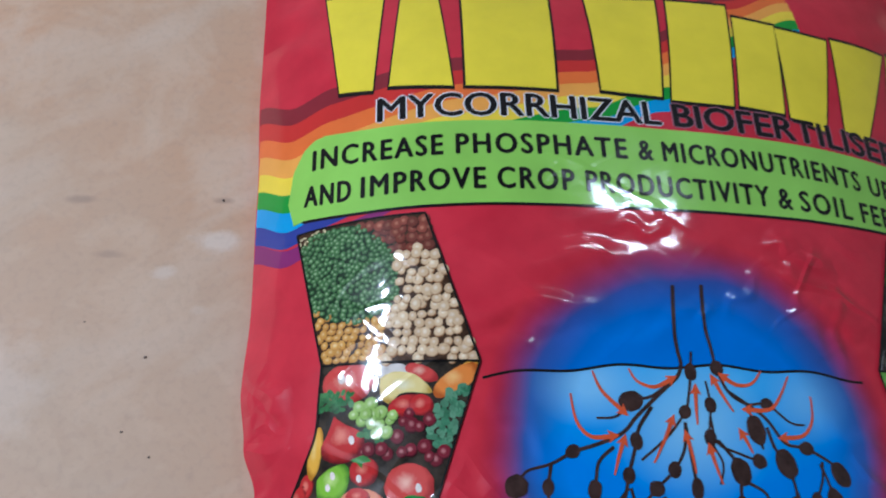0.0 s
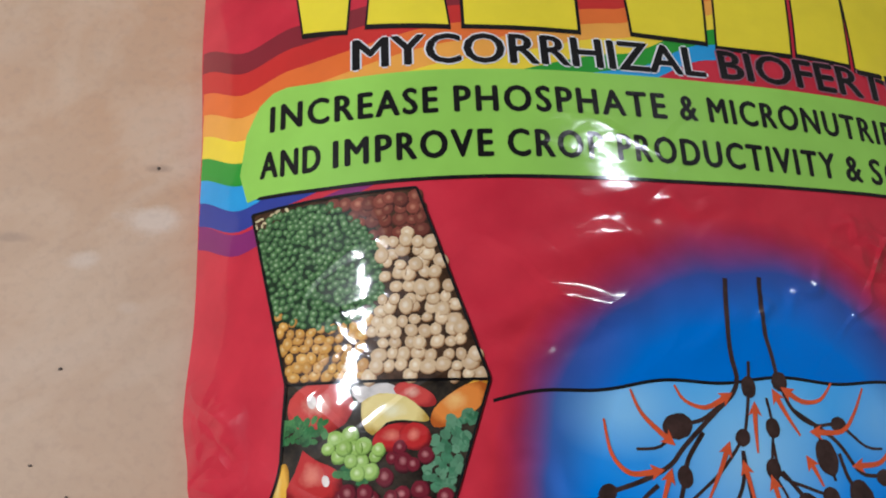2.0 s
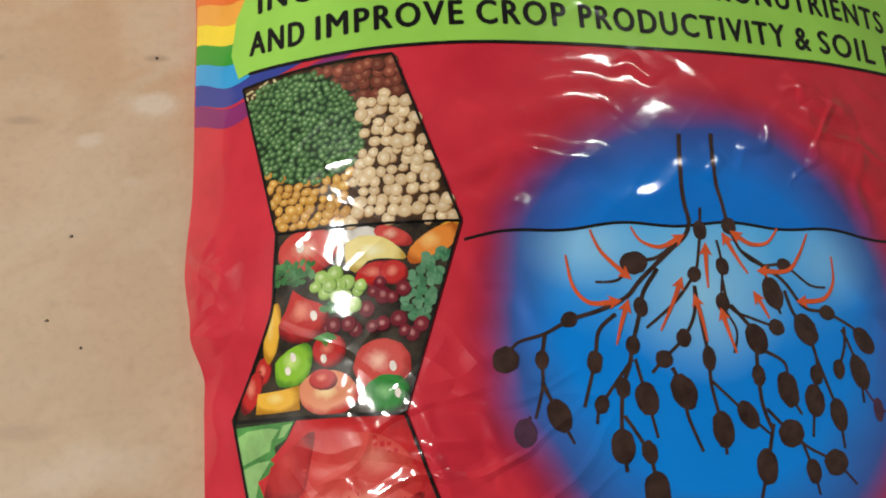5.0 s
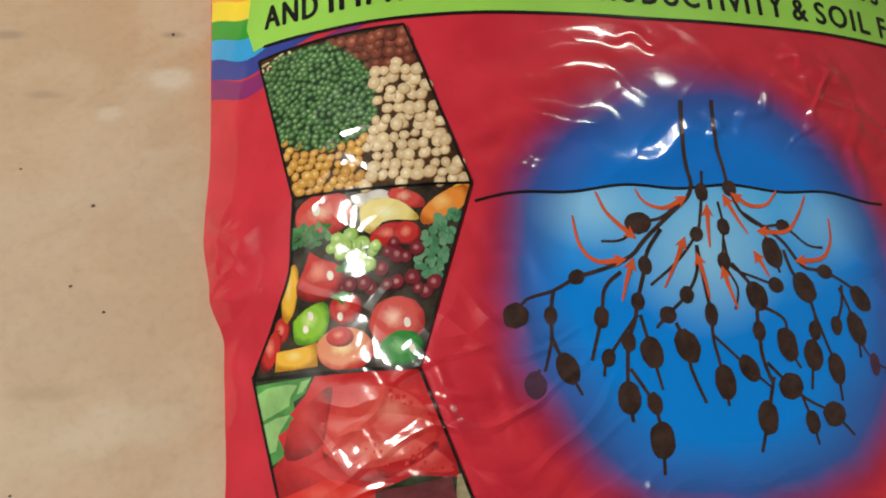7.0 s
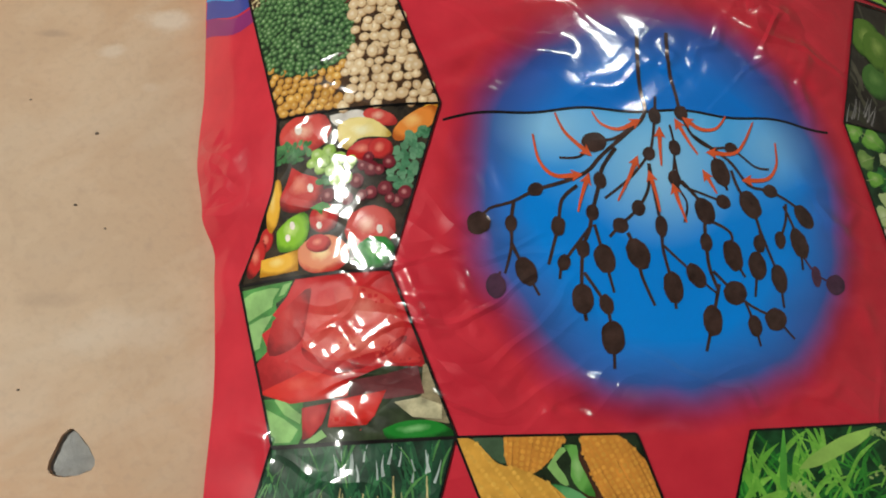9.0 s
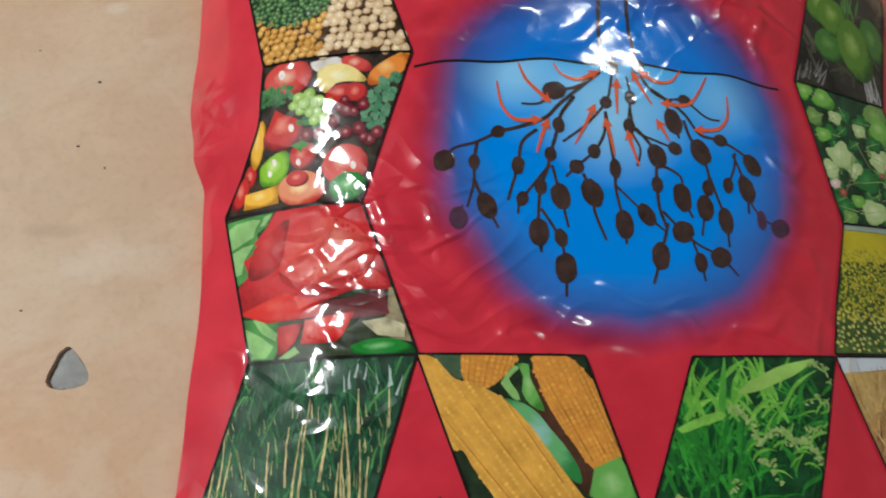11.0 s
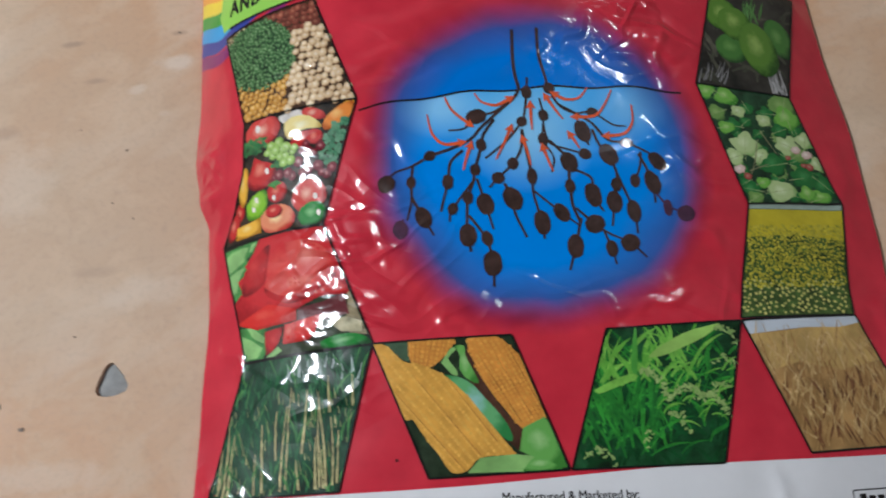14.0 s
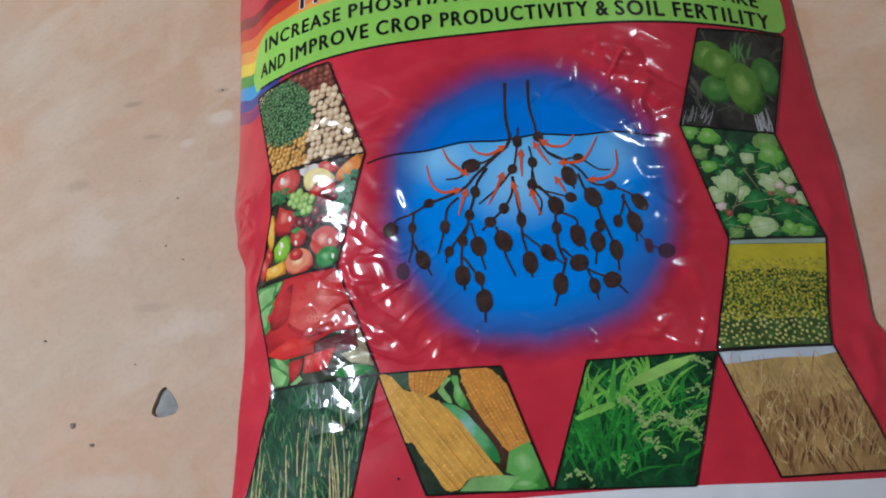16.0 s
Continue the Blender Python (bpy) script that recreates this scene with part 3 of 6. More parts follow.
def lettering(name, body, x0, x1, base, cap, material, parent, layer=4, bold=0.0, label="", shear=0.0, airy=1.0):
    """A printed line from x0 to x1 (mm) on the baseline base(x), with capitals cap mm high."""
    cu = bpy.data.curves.new("line", "FONT")
    cu.body, cu.resolution_u, cu.space_character = body, 3, airy
    tmp = new("line", cu)
    dg = bpy.context.evaluated_depsgraph_get()
    me = bpy.data.meshes.new_from_object(tmp.evaluated_get(dg))
    bpy.data.objects.remove(tmp)
    bm = bmesh.new()
    bm.from_mesh(me)
    bpy.data.meshes.remove(me)
    xs = [v.co.x for v in bm.verts]
    lo, hi = min(xs), max(xs)
    for v in bm.verts:
        t = (v.co.x - lo) / (hi - lo)
        x = x0 + (x1 - x0) * t
        v.co = (x + shear * v.co.y * cap / 0.7, base(x) + v.co.y * cap / 0.7, 0)
    # heavier strokes: the same line again, a little aside
    flat, shift = drape(bm.copy(), layer, 2.5), bold * cap
    me = bpy.data.meshes.new(name)
    for k, (dx, dy) in enumerate(((1, 0), (-1, 0), (0, 0.7), (0, -0.7)) if bold else ()):
        again = bm.copy()
        for v in again.verts:
            v.co.x, v.co.y = v.co.x + dx * shift, v.co.y + dy * shift
        drape(again, layer + 0.1 * (k + 1), 2.5)
        again.to_mesh(me)
        again.free()
        flat.from_mesh(me)
    bpy.data.meshes.remove(me)
    bm.free()
    return part(name, flat, material, parent, label)


# ---- the bag ----
bag = tagged(new("fertiliser_bag"), "glossy red plastic fertiliser bag, filled and crinkled, lying on the floor", "bag")


def build_film():
    nx, ny = 240, 350
    ys = np.linspace(Y0, Y1, ny)
    a = np.linspace(0, 1, nx)
    Yg = np.repeat(ys[:, None], nx, 1)
    xl, xr = left_edge(ys)[:, None], right_edge(ys)[:, None]
    Xg = xl + (xr - xl) * a[None]
    Zg = height(Xg, Yg)
    verts = np.stack([Xg, Yg, Zg], -1).reshape(-1, 3).tolist()
    faces = [(j * nx + i, j * nx + i + 1, (j + 1) * nx + i + 1, (j + 1) * nx + i) for j in range(ny - 1) for i in range(nx - 1)]
    me = bpy.data.meshes.new("front_film")
    me.from_pydata(verts, [], faces)
    me.polygons.foreach_set("use_smooth", [True] * len(me.polygons))
    me.materials.append(M_FILM)
    ob = new("front_film", me)
    ob.parent = bag
    ob["label"] = "glossy red film printed with a soft blue disc"
    # back sheet and the thin side between the two films
    bm = bmesh.new()
    ring = [(Xg[0, i], ys[0], Zg[0, i]) for i in range(0, nx, 4)] + [(Xg[j, -1], ys[j], Zg[j, -1]) for j in range(0, ny, 3)]
    ring += [(Xg[-1, i], ys[-1], Zg[-1, i]) for i in range(nx - 1, -1, -4)] + [(Xg[j, 0], ys[j], Zg[j, 0]) for j in range(ny - 1, -1, -3)]
    up = [bm.verts.new((x, y, z - 0.0002)) for x, y, z in ring]
    low = [bm.verts.new((0.004 + (x - 0.004) * 0.985, 0.096 + (y - 0.096) * 0.99, 0.0003)) for x, y, z in ring]
    for i in range(len(ring)):
        j = (i + 1) % len(ring)
        bm.faces.new((up[i], low[i], low[j], up[j]))
    bm.faces.new(low)
    part("back_film", bm, M_BACK, bag, "plain red back of the bag")


build_film()

# white foot band and its writing
band = part("foot_band", polygon([(-126.2, -45)] + [(x, -44.9 + 0.5 * math.sin(x / 21)) for x in range(-120, 121, 6)] + [(127.5, -45), (128, -66), (60, -70), (-60, -73), (-126.6, -74)], 2.4, cell=0.9),
            M_WHITE, bag, "white printed band along the foot of the bag")
foot = lambda x: -57.3 - 0.043 * x
lettering("maker_line", "Manufactured & Marketed by:", -22.6, 18.4, lambda x: -52.0 - 0.047 * x, 2.7, M_BLACK, band, 4, 0.02)
lettering("certificate_line", "(An ISO 9001 : 2008 Company)", -27.1, 21.4, lambda x: -61.5 - 0.045 * x, 2.4, M_BLACK, band, 4, 0.0)
lettering("trade_mark_sign", "TM", -100.9, -97.0, lambda x: -53.8, 1.9, M_BLACK, band, 4, 0.04)


def bars(name, x0, x1, y, tall, count, parent, slope=-0.043, gap=0.28, joined=False):
    """A row of plain bars, one piece each unless they are too small to pick apart."""
    bm = bmesh.new()
    cellw = (x1 - x0) / count
    for k in range(count):
        a = x0 + k * cellw + cellw * gap / 2
        b = a + cellw * (1 - gap)
        q = tall * (1.0 if k == 0 else 0.82)
        vs = [bm.verts.new((px, y + slope * px + py, 0)) for px, py in ((a, 0), (b, 0), (b, q), (a, q))]
        bm.faces.new(vs)
        if not joined:
            part(name, drape(bm, 4, 2.5), M_BLACK, parent, "plain black bar")
            bm = bmesh.new()
    if joined:
        part(name, drape(bm, 4, 2.5), M_BLACK, parent, "row of tiny black bars")["kind"] = "stuff"
    else:
        bm.free()


for a, b, k in ((-55.0, -8.0, 13), (-5.8, 24.7, 8), (27.3, 52.4, 7)):
    bars("name_bar", a, b, -57.6, 4.3, k, band)
for row, yy in enumerate((-65.0, -68.2)):
    xx, rnd = -57.0 + 8 * row, random.Random(row)
    while xx < 74 - 20 * row:
        wd = rnd.uniform(5, 15)
        bars("address_print", xx, xx + wd, yy, 1.7, max(3, int(wd / 1.7)), band, -0.037, 0.28, True)
        xx += wd + 1.8


def frame_ring(x0, y0, x1, y1, w):
    bm = bmesh.new()
    c = [Vector(p) for p in ((x0, y0), (x1, y0), (x1, y1), (x0, y1))]
    for i in range(4):
        a, b = c[i], c[(i + 1) % 4]
        add_ribbon(bm, [a.lerp(b, k / 12) for k in range(13)], w, w)
    return drape(bm, 4, 0)


badge = part("approval_badge", frame_ring(84.5, -67.5, 112, -55.3, 0.4), M_BLACK, band, "thin black badge outline")
bars("badge_bar", 86.0, 110.0, -59.2, 3.2, 8, band, -0.005)
lettering("badge_line", "Input Approved", 88.5, 108, lambda x: -63.0, 1.6, M_BLACK, band, 4)
logo = part("tree_emblem", blob(-107, -59.5, 9.6, 5.6, 3, 0.1, 26, 0.14, 3), M_GREY, band, "grey round tree-like emblem")
part("emblem_leaf", blob(-104.5, -60.0, 4.6, 3.6, 4, 0.5, 18, 0.25, 5), ink("olive_ink", (0.16, 0.22, 0.05), 0.4), band)

# rainbow stripes that sweep from the side edge up behind the title
RAINBOW = [("dark_red", (0.22, 0.02, 0.03)), ("red", (0.55, 0.03, 0.025)), ("orange", (0.75, 0.16, 0.03)), ("light_orange", (0.80, 0.36, 0.06)),
           ("yellow", (0.82, 0.62, 0.04)), ("green", (0.03, 0.30, 0.03)), ("sky_blue", (0.03, 0.32, 0.66)), ("deep_blue", (0.03, 0.05, 0.28)), ("purple", (0.22, 0.02, 0.14))]


def stripe_edge(k, x):
    """The k-th border between stripes at x: it dips from the seam, then sweeps up to the right."""
    sweep = float(curve_at(x, (-131, -117, -104, -60, -24, 2, 34, 60), (0, -6.5, -3.5, 3, 8, 18, 44, 56)))
    return 183.0 - 6.35 * k + sweep + 1.5 * k * min(1.0, max(0.0, (x + 104) / 80))


for k, (nm, colr) in enumerate(RAINBOW):
    bm = bmesh.new()
    last = None
    for i in range(96):
        # two fading stripes stay near the side seam
        y_mid = (stripe_edge(k, -128) + stripe_edge(k + 1, -128)) / 2
        x = float(left_edge(y_mid * MM)) * 1000 + 0.3 + i * 2.0
        top, bot = stripe_edge(k, x), stripe_edge(k + 1, x)
        if k >= 7:
            bot = top - (top - bot) * max(0.0, 1 - (x + 128) / (75.0 if k == 8 else 95.0))
        if x > 66 or top > 262 or top - bot < 0.05:
            break
        a, b = bm.verts.new((x, top, 0)), bm.verts.new((x, bot, 0))
        if last:
            bm.faces.new((last[0], last[1], b, a))
        last = (a, b)
    part("rainbow_stripe", drape(bm, 1, 2.0), ink(nm + "_stripe_ink", colr, 0.08, 50), bag, nm.replace("_", " ") + " printed rainbow stripe")

# title blocks, each a plain yellow shape with a black border
TITLE = [((-108.5, 221), (-88, 221), (-91.2, 175), (-102.0, 176.5)), ((-82, 221), (-70, 221), (-66.0, 174), (-86.0, 175.8)), ((-61.5, 221), (-31, 221), (-33.3, 173.3), (-62, 174))]
TITLE2 = [((-18, 219), (8, 220), (1.5, 172.8), (-18.5, 174)), ((12, 220), (34, 219), (25.9, 171.2), (4.7, 171.8)), ((35, 213), (50, 210), (43.8, 170.0), (28.0, 171.6)),
          ((50, 209), (70, 206), (58.5, 165.0), (45.7, 169.0)), ((72, 207), (96, 206), (76, 164.5), (66.5, 167.0)), ((98, 207), (108, 206), (97, 160), (85, 163))]
for q in TITLE + TITLE2:
    c = sum((Vector(p) for p in q), Vector((0, 0))) / 4
    grow = [(c + (Vector(p) - c) * (1 + 1.6 / (Vector(p) - c).length)) for p in q]
    border = part("title_border", polygon([(p.x, p.y) for p in grow], 3), M_BLACK, bag, "black border of a title block")
    part("title_block", polygon(q, 4), M_YELLOW, border, "plain yellow title block")

# descriptor line: white rim under black letters
myco = lambda x: 161.9 - 0.00045 * max(0.0, x + 10) ** 2 - 0.01 * x
for nm, body, a, b in (("descriptor_word", "MYCORRHIZAL", -89.4, -0.4), ("descriptor_word", "BIOFERTILISER", 4.2, 88.0)):
    rim = lettering(nm + "_rim", body, a, b, lambda x: myco(x) - 0.05, 8.8, M_WHITE if a < 0 else ink("lilac_rim_ink", (0.30, 0.12, 0.16)), bag, 3, 0.085, "pale rim of the black lettering")
    lettering(nm, body, a, b, myco, 8.6, M_BLACK, rim, 4, 0.036, "black capital lettering")

# green banner with two lines
top = [(x, 160.6 - 0.00035 * (x + 30) ** 2 * (x > -30) + 1.6 * math.exp(-((x + 112) / 12) ** 2)) for x in range(-106, 109, 4)]
bot = [(x, 132.3 - 0.0002 * max(0, x) ** 2 + 1.5 * math.exp(-((x + 114) / 12) ** 2)) for x in range(108, -113, -4)]
shape = [(-117.6, 141), (-116.4, 152), (-113, 158.6), (-109.5, 161.2)] + top + [(111, 154), (112.5, 146), (112, 134)] + bot + [(-115.4, 133.4)]
banner = part("green_banner", polygon(shape, 3), M_GREEN, bag, "light green printed banner with rounded ends")
bm = bmesh.new()
add_ribbon(bm, smooth_line([(-112, 133.6)] + [(x, y - 0.2) for x, y in bot[::-2]] + [(109, 130.5)]), 0.9, 0.9)
part("banner_underline", drape(bm, 4, 0), M_BLACK, banner, "black lower edge of the banner")
line1 = lambda x: 148.9 - 0.00055 * max(0.0, x + 20) ** 2 + 1.7 * math.exp(-((x + 112) / 16) ** 2)
line2 = lambda x: 137.2 - 0.00022 * max(0.0, x + 60) ** 2 + 1.4 * math.exp(-((x + 114) / 9) ** 2)
for body, a, b, f in (("INCREASE", -109.8, -69.8, line1), ("PHOSPHATE", -65.6, -13.2, line1), ("&", -9.2, -4.9, line1), ("MICRONUTRIENTS", -1.4, 67.5, line1), ("UPTAKE", 71.5, 101, line1),
                      ("AND", -112.0, -97.4, line2), ("IMPROVE", -94.0, -57.4, line2), ("CROP", -53.6, -30.8, line2), ("PRODUCTIVITY", -26.9, 31.8, line2), ("&", 35, 39.5, line2),
                      ("SOIL", 42.6, 61.5, line2), ("FERTILITY", 65.5, 104.5, line2)):
    lettering("banner_word", body, a, b, f, 6.9, M_BLACK, banner, 5, 0.042, "black capital lettering", 0.0, 1.2)

# ---- printed root picture ----
ground_y = lambda x: 85.3 + 0.6 * math.sin(x / 4.6) - 0.0009 * x * x
part("ground_line", ribbon([(x, ground_y(x)) for x in range(-60, 57, 3)], 0.75, 0.75, 2), M_BLACK, bag, "thin dark ground line of the root picture")


def root(points, nodes=(), w0=1.0, w1=0.6, material=None):
    """One root strand with its swollen nodules, each a part of the strand."""
    strand = part("root_strand", ribbon(points, w0, w1, 3), material or M_ROOT, bag, "dark brown printed root strand")
    for i, (x, y, rx, ry, turn) in enumerate(nodes):
        part("root_nodule", blob(x, y, rx, ry, 4, radians(turn), 18, 0.05, int(x * 7 + y), 2.0), material or M_ROOT, strand, "dark brown printed root nodule")


M_FADED = ink("faded_purple_ink", (0.065, 0.028, 0.055), 0.4, 200)
root([(-3.8, 108.7), (-4.7, 96.9), (-4.4, 89.6), (-3.8, 86.1), (-5.2, 82.5), (-10.1, 78.3), (-18.1, 71.4), (-22, 67.4), (-28.5, 64.5), (-36.5, 62.3)], [(-36.5, 62.3, 2.1, 1.8, 20)], 1.2, 1.0)
root([(5.1, 109.1), (4.6, 98.6), (5.7, 91.4), (6.8, 84.9), (9.5, 78.5), (14.6, 75.1), (20.9, 75.1), (27.5, 70.2), (32, 69.6)], [(6.8, 84.9, 2.0, 2.2, 0), (20.9, 75.1, 2.1, 1.8, -15)], 1.2, 0.6)
root([(-36.5, 62.3), (-42.5, 59.2), (-49.1, 57.4), (-51.9, 53.7)], [(-51.9, 53.7, 3.1, 3.0, 30)])
root([(-42.5, 59.2), (-43.5, 53.4), (-43.8, 47.1), (-45.8, 40.4)], [(-43.5, 53.4, 1.6, 2.2, 0)])
root([(-43.8, 48.4), (-40.3, 40.8), (-37.2, 34.5)], [(-40.3, 40.8, 2.7, 3.9, 20)])
root([(-47, 41), (-48.5, 36)], [(-48.3, 37.4, 2.6, 3.2, 0)], 0.7, 0.5, M_FADED)
root([(-25.1, 63.4), (-29.6, 59.5), (-31.1, 52.5), (-34.3, 42.4)], [(-31.1, 52.5, 1.9, 2.7, -5)], 1.0, 0.8)
root([(-29.4, 71), (-23.8, 71.4), (-19.4, 75.5), (-13.2, 76.9), (-6.9, 81.1)], [(-19.4, 75.5, 3.6, 2.8, 10)], 0.6, 1.0)
root([(-13.5, 74.1), (-17.6, 68.7), (-18.7, 64.9), (-19.6, 62), (-21.6, 56.1), (-22.7, 51.6), (-24.8, 46.5), (-25.8, 39), (-25.9, 33.4), (-25.4, 27.8)],
     [(-18.7, 64.9, 1.8, 2.4, 5), (-21.6, 56.1, 1.8, 2.2, 0), (-24.8, 46.5, 1.8, 2.4, 0), (-25.9, 33.4, 2.9, 4.0, 0)], 1.1, 0.9)
root([(-21.9, 52.9), (-30.2, 42.9), (-31.6, 38.6)], [(-30.2, 42.9, 1.7, 2.2, -20)], 0.9, 0.7)
root([(-21.2, 52.9), (-19.2, 43.8), (-17.3, 34.9)], [(-19.2, 43.8, 2.9, 3.9, 10)], 0.9, 0.7)
root([(-25, 40.2), (-19.9, 31.6), (-18.7, 23.6), (-18.9, 15.5)], [(-19.7, 31.9, 1.9, 2.7, 15), (-18.7, 23.4, 3.1, 4.4, 0)], 0.9, 0.8)
root([(-0.4, 89.5), (-1.2, 83.7), (-2.5, 77), (-4, 72.8), (-9.9, 66), (-17.7, 60)], [(-1.2, 83.7, 1.8, 2.5, 0), (-4, 72.8, 1.8, 2.0, -15)], 0.8, 0.7)
root([(-4.3, 70), (-5.1, 63.2), (-8.6, 57.5), (-14.1, 52.7), (-17.3, 49.6)], [(-8.6, 57.5, 1.9, 2.2, -10), (-14.1, 52.7, 2.2, 2.1, 0)], 0.9, 0.8)
root([(-12.2, 50.7), (-9.9, 45.1), (-9.5, 39.7), (-6.5, 31.4)], [(-9.9, 45.1, 3.1, 4.3, 25)], 1.0, 0.8)
root([(-4.3, 70), (-3.3, 59.2), (-2.6, 52.5), (-2.7, 46), (-0.9, 36.2), (-0.7, 30.5)], [(-2.6, 52.5, 1.8, 2.9, 0), (-0.9, 36.2, 2.8, 4.3, 5)], 1.0, 0.8)
root([(-2.5, 47.3), (6, 39.2), (11.3, 34.5)], [(6, 39.2, 2.4, 3.7, 30)], 0.8, 0.6)
root([(3, 81.3), (3.7, 74.7), (2.7, 65.9), (5.6, 59.1), (4.2, 53.7)], [(3.7, 74.7, 1.8, 2.2, 10), (2.7, 65.9, 1.8, 2.4, 5)], 0.7, 0.6)
root([(9.5, 78.5), (19.6, 71.6), (25, 64.6), (31.3, 63.2), (39, 59), (41.1, 56.2)], [(31.3, 63.2, 2.3, 1.9, -10), (41.1, 56.2, 2.6, 3.9, 35)], 1.0, 0.8)
root([(14.6, 75.1), (16.7, 68), (18.1, 62.9)], [(16.7, 68, 2.7, 4.2, 15)], 0.9, 0.7)
root([(20, 68.8), (21.6, 63.2), (24.5, 59), (26.3, 52.1), (25.6, 48), (24.2, 42), (22.4, 33.5)], [(24.5, 59, 3.0, 4.2, 25), (25.6, 48, 1.8, 2.5, 0), (24.2, 42, 2.7, 3.9, 0)], 1.0, 0.7)
root([(26.3, 52.1), (28.9, 43.9), (30.4, 38.5), (30.6, 30.5)], [(30.4, 38.5, 2.4, 4.0, 5)], 0.9, 0.7)
root([(35.7, 59.7), (34.9, 54.8), (32.3, 49.3)], [(32.3, 49.3, 1.7, 2.5, -5)], 0.9, 0.7)
root([(34.8, 59), (36.5, 54.8), (38.3, 48.5), (38.2, 41)], [(38.3, 48.5, 2.7, 4.4, 15)], 0.9, 0.7)
root([(3.3, 71.5), (4.7, 64.6), (10.5, 61.8), (16.4, 59.7)], [(16.4, 59.7, 2.2, 2.0, -25)], 0.8, 0.7)
root([(4.8, 65.3), (9.4, 59.8), (10.6, 57), (10, 52.3), (9.9, 48.3), (10, 41.7), (11.7, 35.8)], [(10.6, 57, 2.9, 3.9, 20), (9.9, 48.3, 1.8, 2.6, 0)], 1.0, 1.0)
root([(11.8, 54.3), (17.4, 50.9), (17.3, 44.8), (20.2, 38.8)], [(17.3, 44.8, 2.8, 4.4, 10)], 0.9, 0.7)
root([(11, 40.5), (16.6, 34.6), (20.9, 31.0), (27.5, 27.4), (32.5, 22.1)], [(16.6, 34.6, 3.4, 3.3, 30), (27.5, 27.4, 3.3, 3.1, 30)], 0.9, 0.6)
root([(12.3, 37), (9.2, 27.3), (6.4, 19.3)], [(9.2, 27.3, 2.8, 4.1, -5)], 1.0, 0.8)
root([(19.3, 31.9), (21.1, 25.7), (22, 20.3)], [(21.1, 25.7, 2.0, 2.9, 5)], 0.8, 0.6)
root([(38.2, 46), (42.2, 40), (48.3, 37.1)], [(42.2, 39.2, 1.5, 3.0, 0), (48.3, 37.1, 3.2, 2.8, 20)], 0.7, 0.5, M_FADED)


def arrow(points):
    """A curved, tapering arrow with a head."""
    bm = bmesh.new()
    pts = smooth_line(points)
    add_ribbon(bm, pts, 0.45, 1.35)
    d = (pts[-1] - pts[-3]).normalized()
    tip, e = pts[-1] + d * 1.6, Vector((-d.y, d.x))
    vs = [bm.verts.new((p.x, p.y, 0)) for p in (tip, pts[-1] - d * 1.7 + e * 1.7, pts[-1] - d * 0.9, pts[-1] - d * 1.7 - e * 1.7)]
    bm.faces.new(vs)
    part("flow_arrow", drape(bm, 5, 0), M_ARROW, bag, "orange-red printed flow arrow")


for pts in (((-36.3, 77.5), (-35, 70.1), (-31.2, 66.1), (-24.9, 66.3)), ((-29.8, 83.6), (-27.4, 78.1), (-21.6, 72.5)), ((-19.3, 84.4), (-17.2, 81), (-12.2, 79.4), (-6.8, 81.8)),
            ((-25.5, 56.2), (-24, 60.8), (-22.2, 65.4)), ((-14.2, 59.3), (-10.7, 65.3), (-8, 70.7)), ((-0.7, 69.4), (-0.6, 74.2), (-0.3, 79.1)), ((10.4, 72.9), (7.8, 77.1), (5.3, 82)),
            ((20.3, 84.5), (16.9, 80.8), (12.1, 80.4), (8.2, 82.8)), ((28.7, 83.3), (25.3, 77.4), (21.5, 73.7), (14.4, 73.6)), ((35, 77.6), (34.6, 71.1), (31, 66.7), (24.4, 66)),
            ((-2.5, 56.5), (-3.1, 61.2), (-4.3, 66.6)), ((4.9, 53.7), (3.3, 59.1), (2.3, 63.2)), ((14.8, 61.8), (13.2, 65.2), (12, 67.3))):
    arrow(pts)


# ---- printed crop pictures ----
def panel(name, quad, ground, label, sides=4):
    """One slanted picture with its black rule; quad runs top left, top right, bottom right, bottom left."""
    ob = part(name, polygon(quad, 3), ground, bag, label)
    bm = bmesh.new()
    for i in range(sides):
        a, b = Vector(quad[i]), Vector(quad[(i + 1) % 4])
        add_ribbon(bm, [a.lerp(b, k / 24) for k in range(25)], 0.6, 0.6)
    part("picture_rule", drape(bm, 9.6, 0), M_BLACK, ob, "thin black rule round the picture")

    def at(u, v):
        tl, tr, br, bl = (Vector(p) for p in quad)
        return (tl.lerp(tr, u)).lerp(bl.lerp(br, u), v)
    return ob, at


def scatter(at, inside, gap, rnd, tries=2500):
    """Random spots in the picture at least gap apart (mm)."""
    got = []
    for _ in range(tries):
        u, v = rnd.random(), rnd.random()
        if not inside(u, v):
            continue
        p = at(u, v)
        if all((p - q).length > gap for q in got):
            got.append(p)
    return got


def packed(at, inside, pitch, rnd, across=43.5, stray=0.2):
    """Closely packed spots in the picture, a little off their places."""
    got, n = [], int(across / pitch)
    for j in range(int(n * 1.15) + 1):
        for i in range(n + 1):
            u = (i + 0.5 * (j % 2) + rnd.uniform(-stray, stray)) / n
            v = (j + rnd.uniform(-stray, stray)) / (n * 1.15)
            if inside(u, v):
                got.append(at(u, v))
    return got


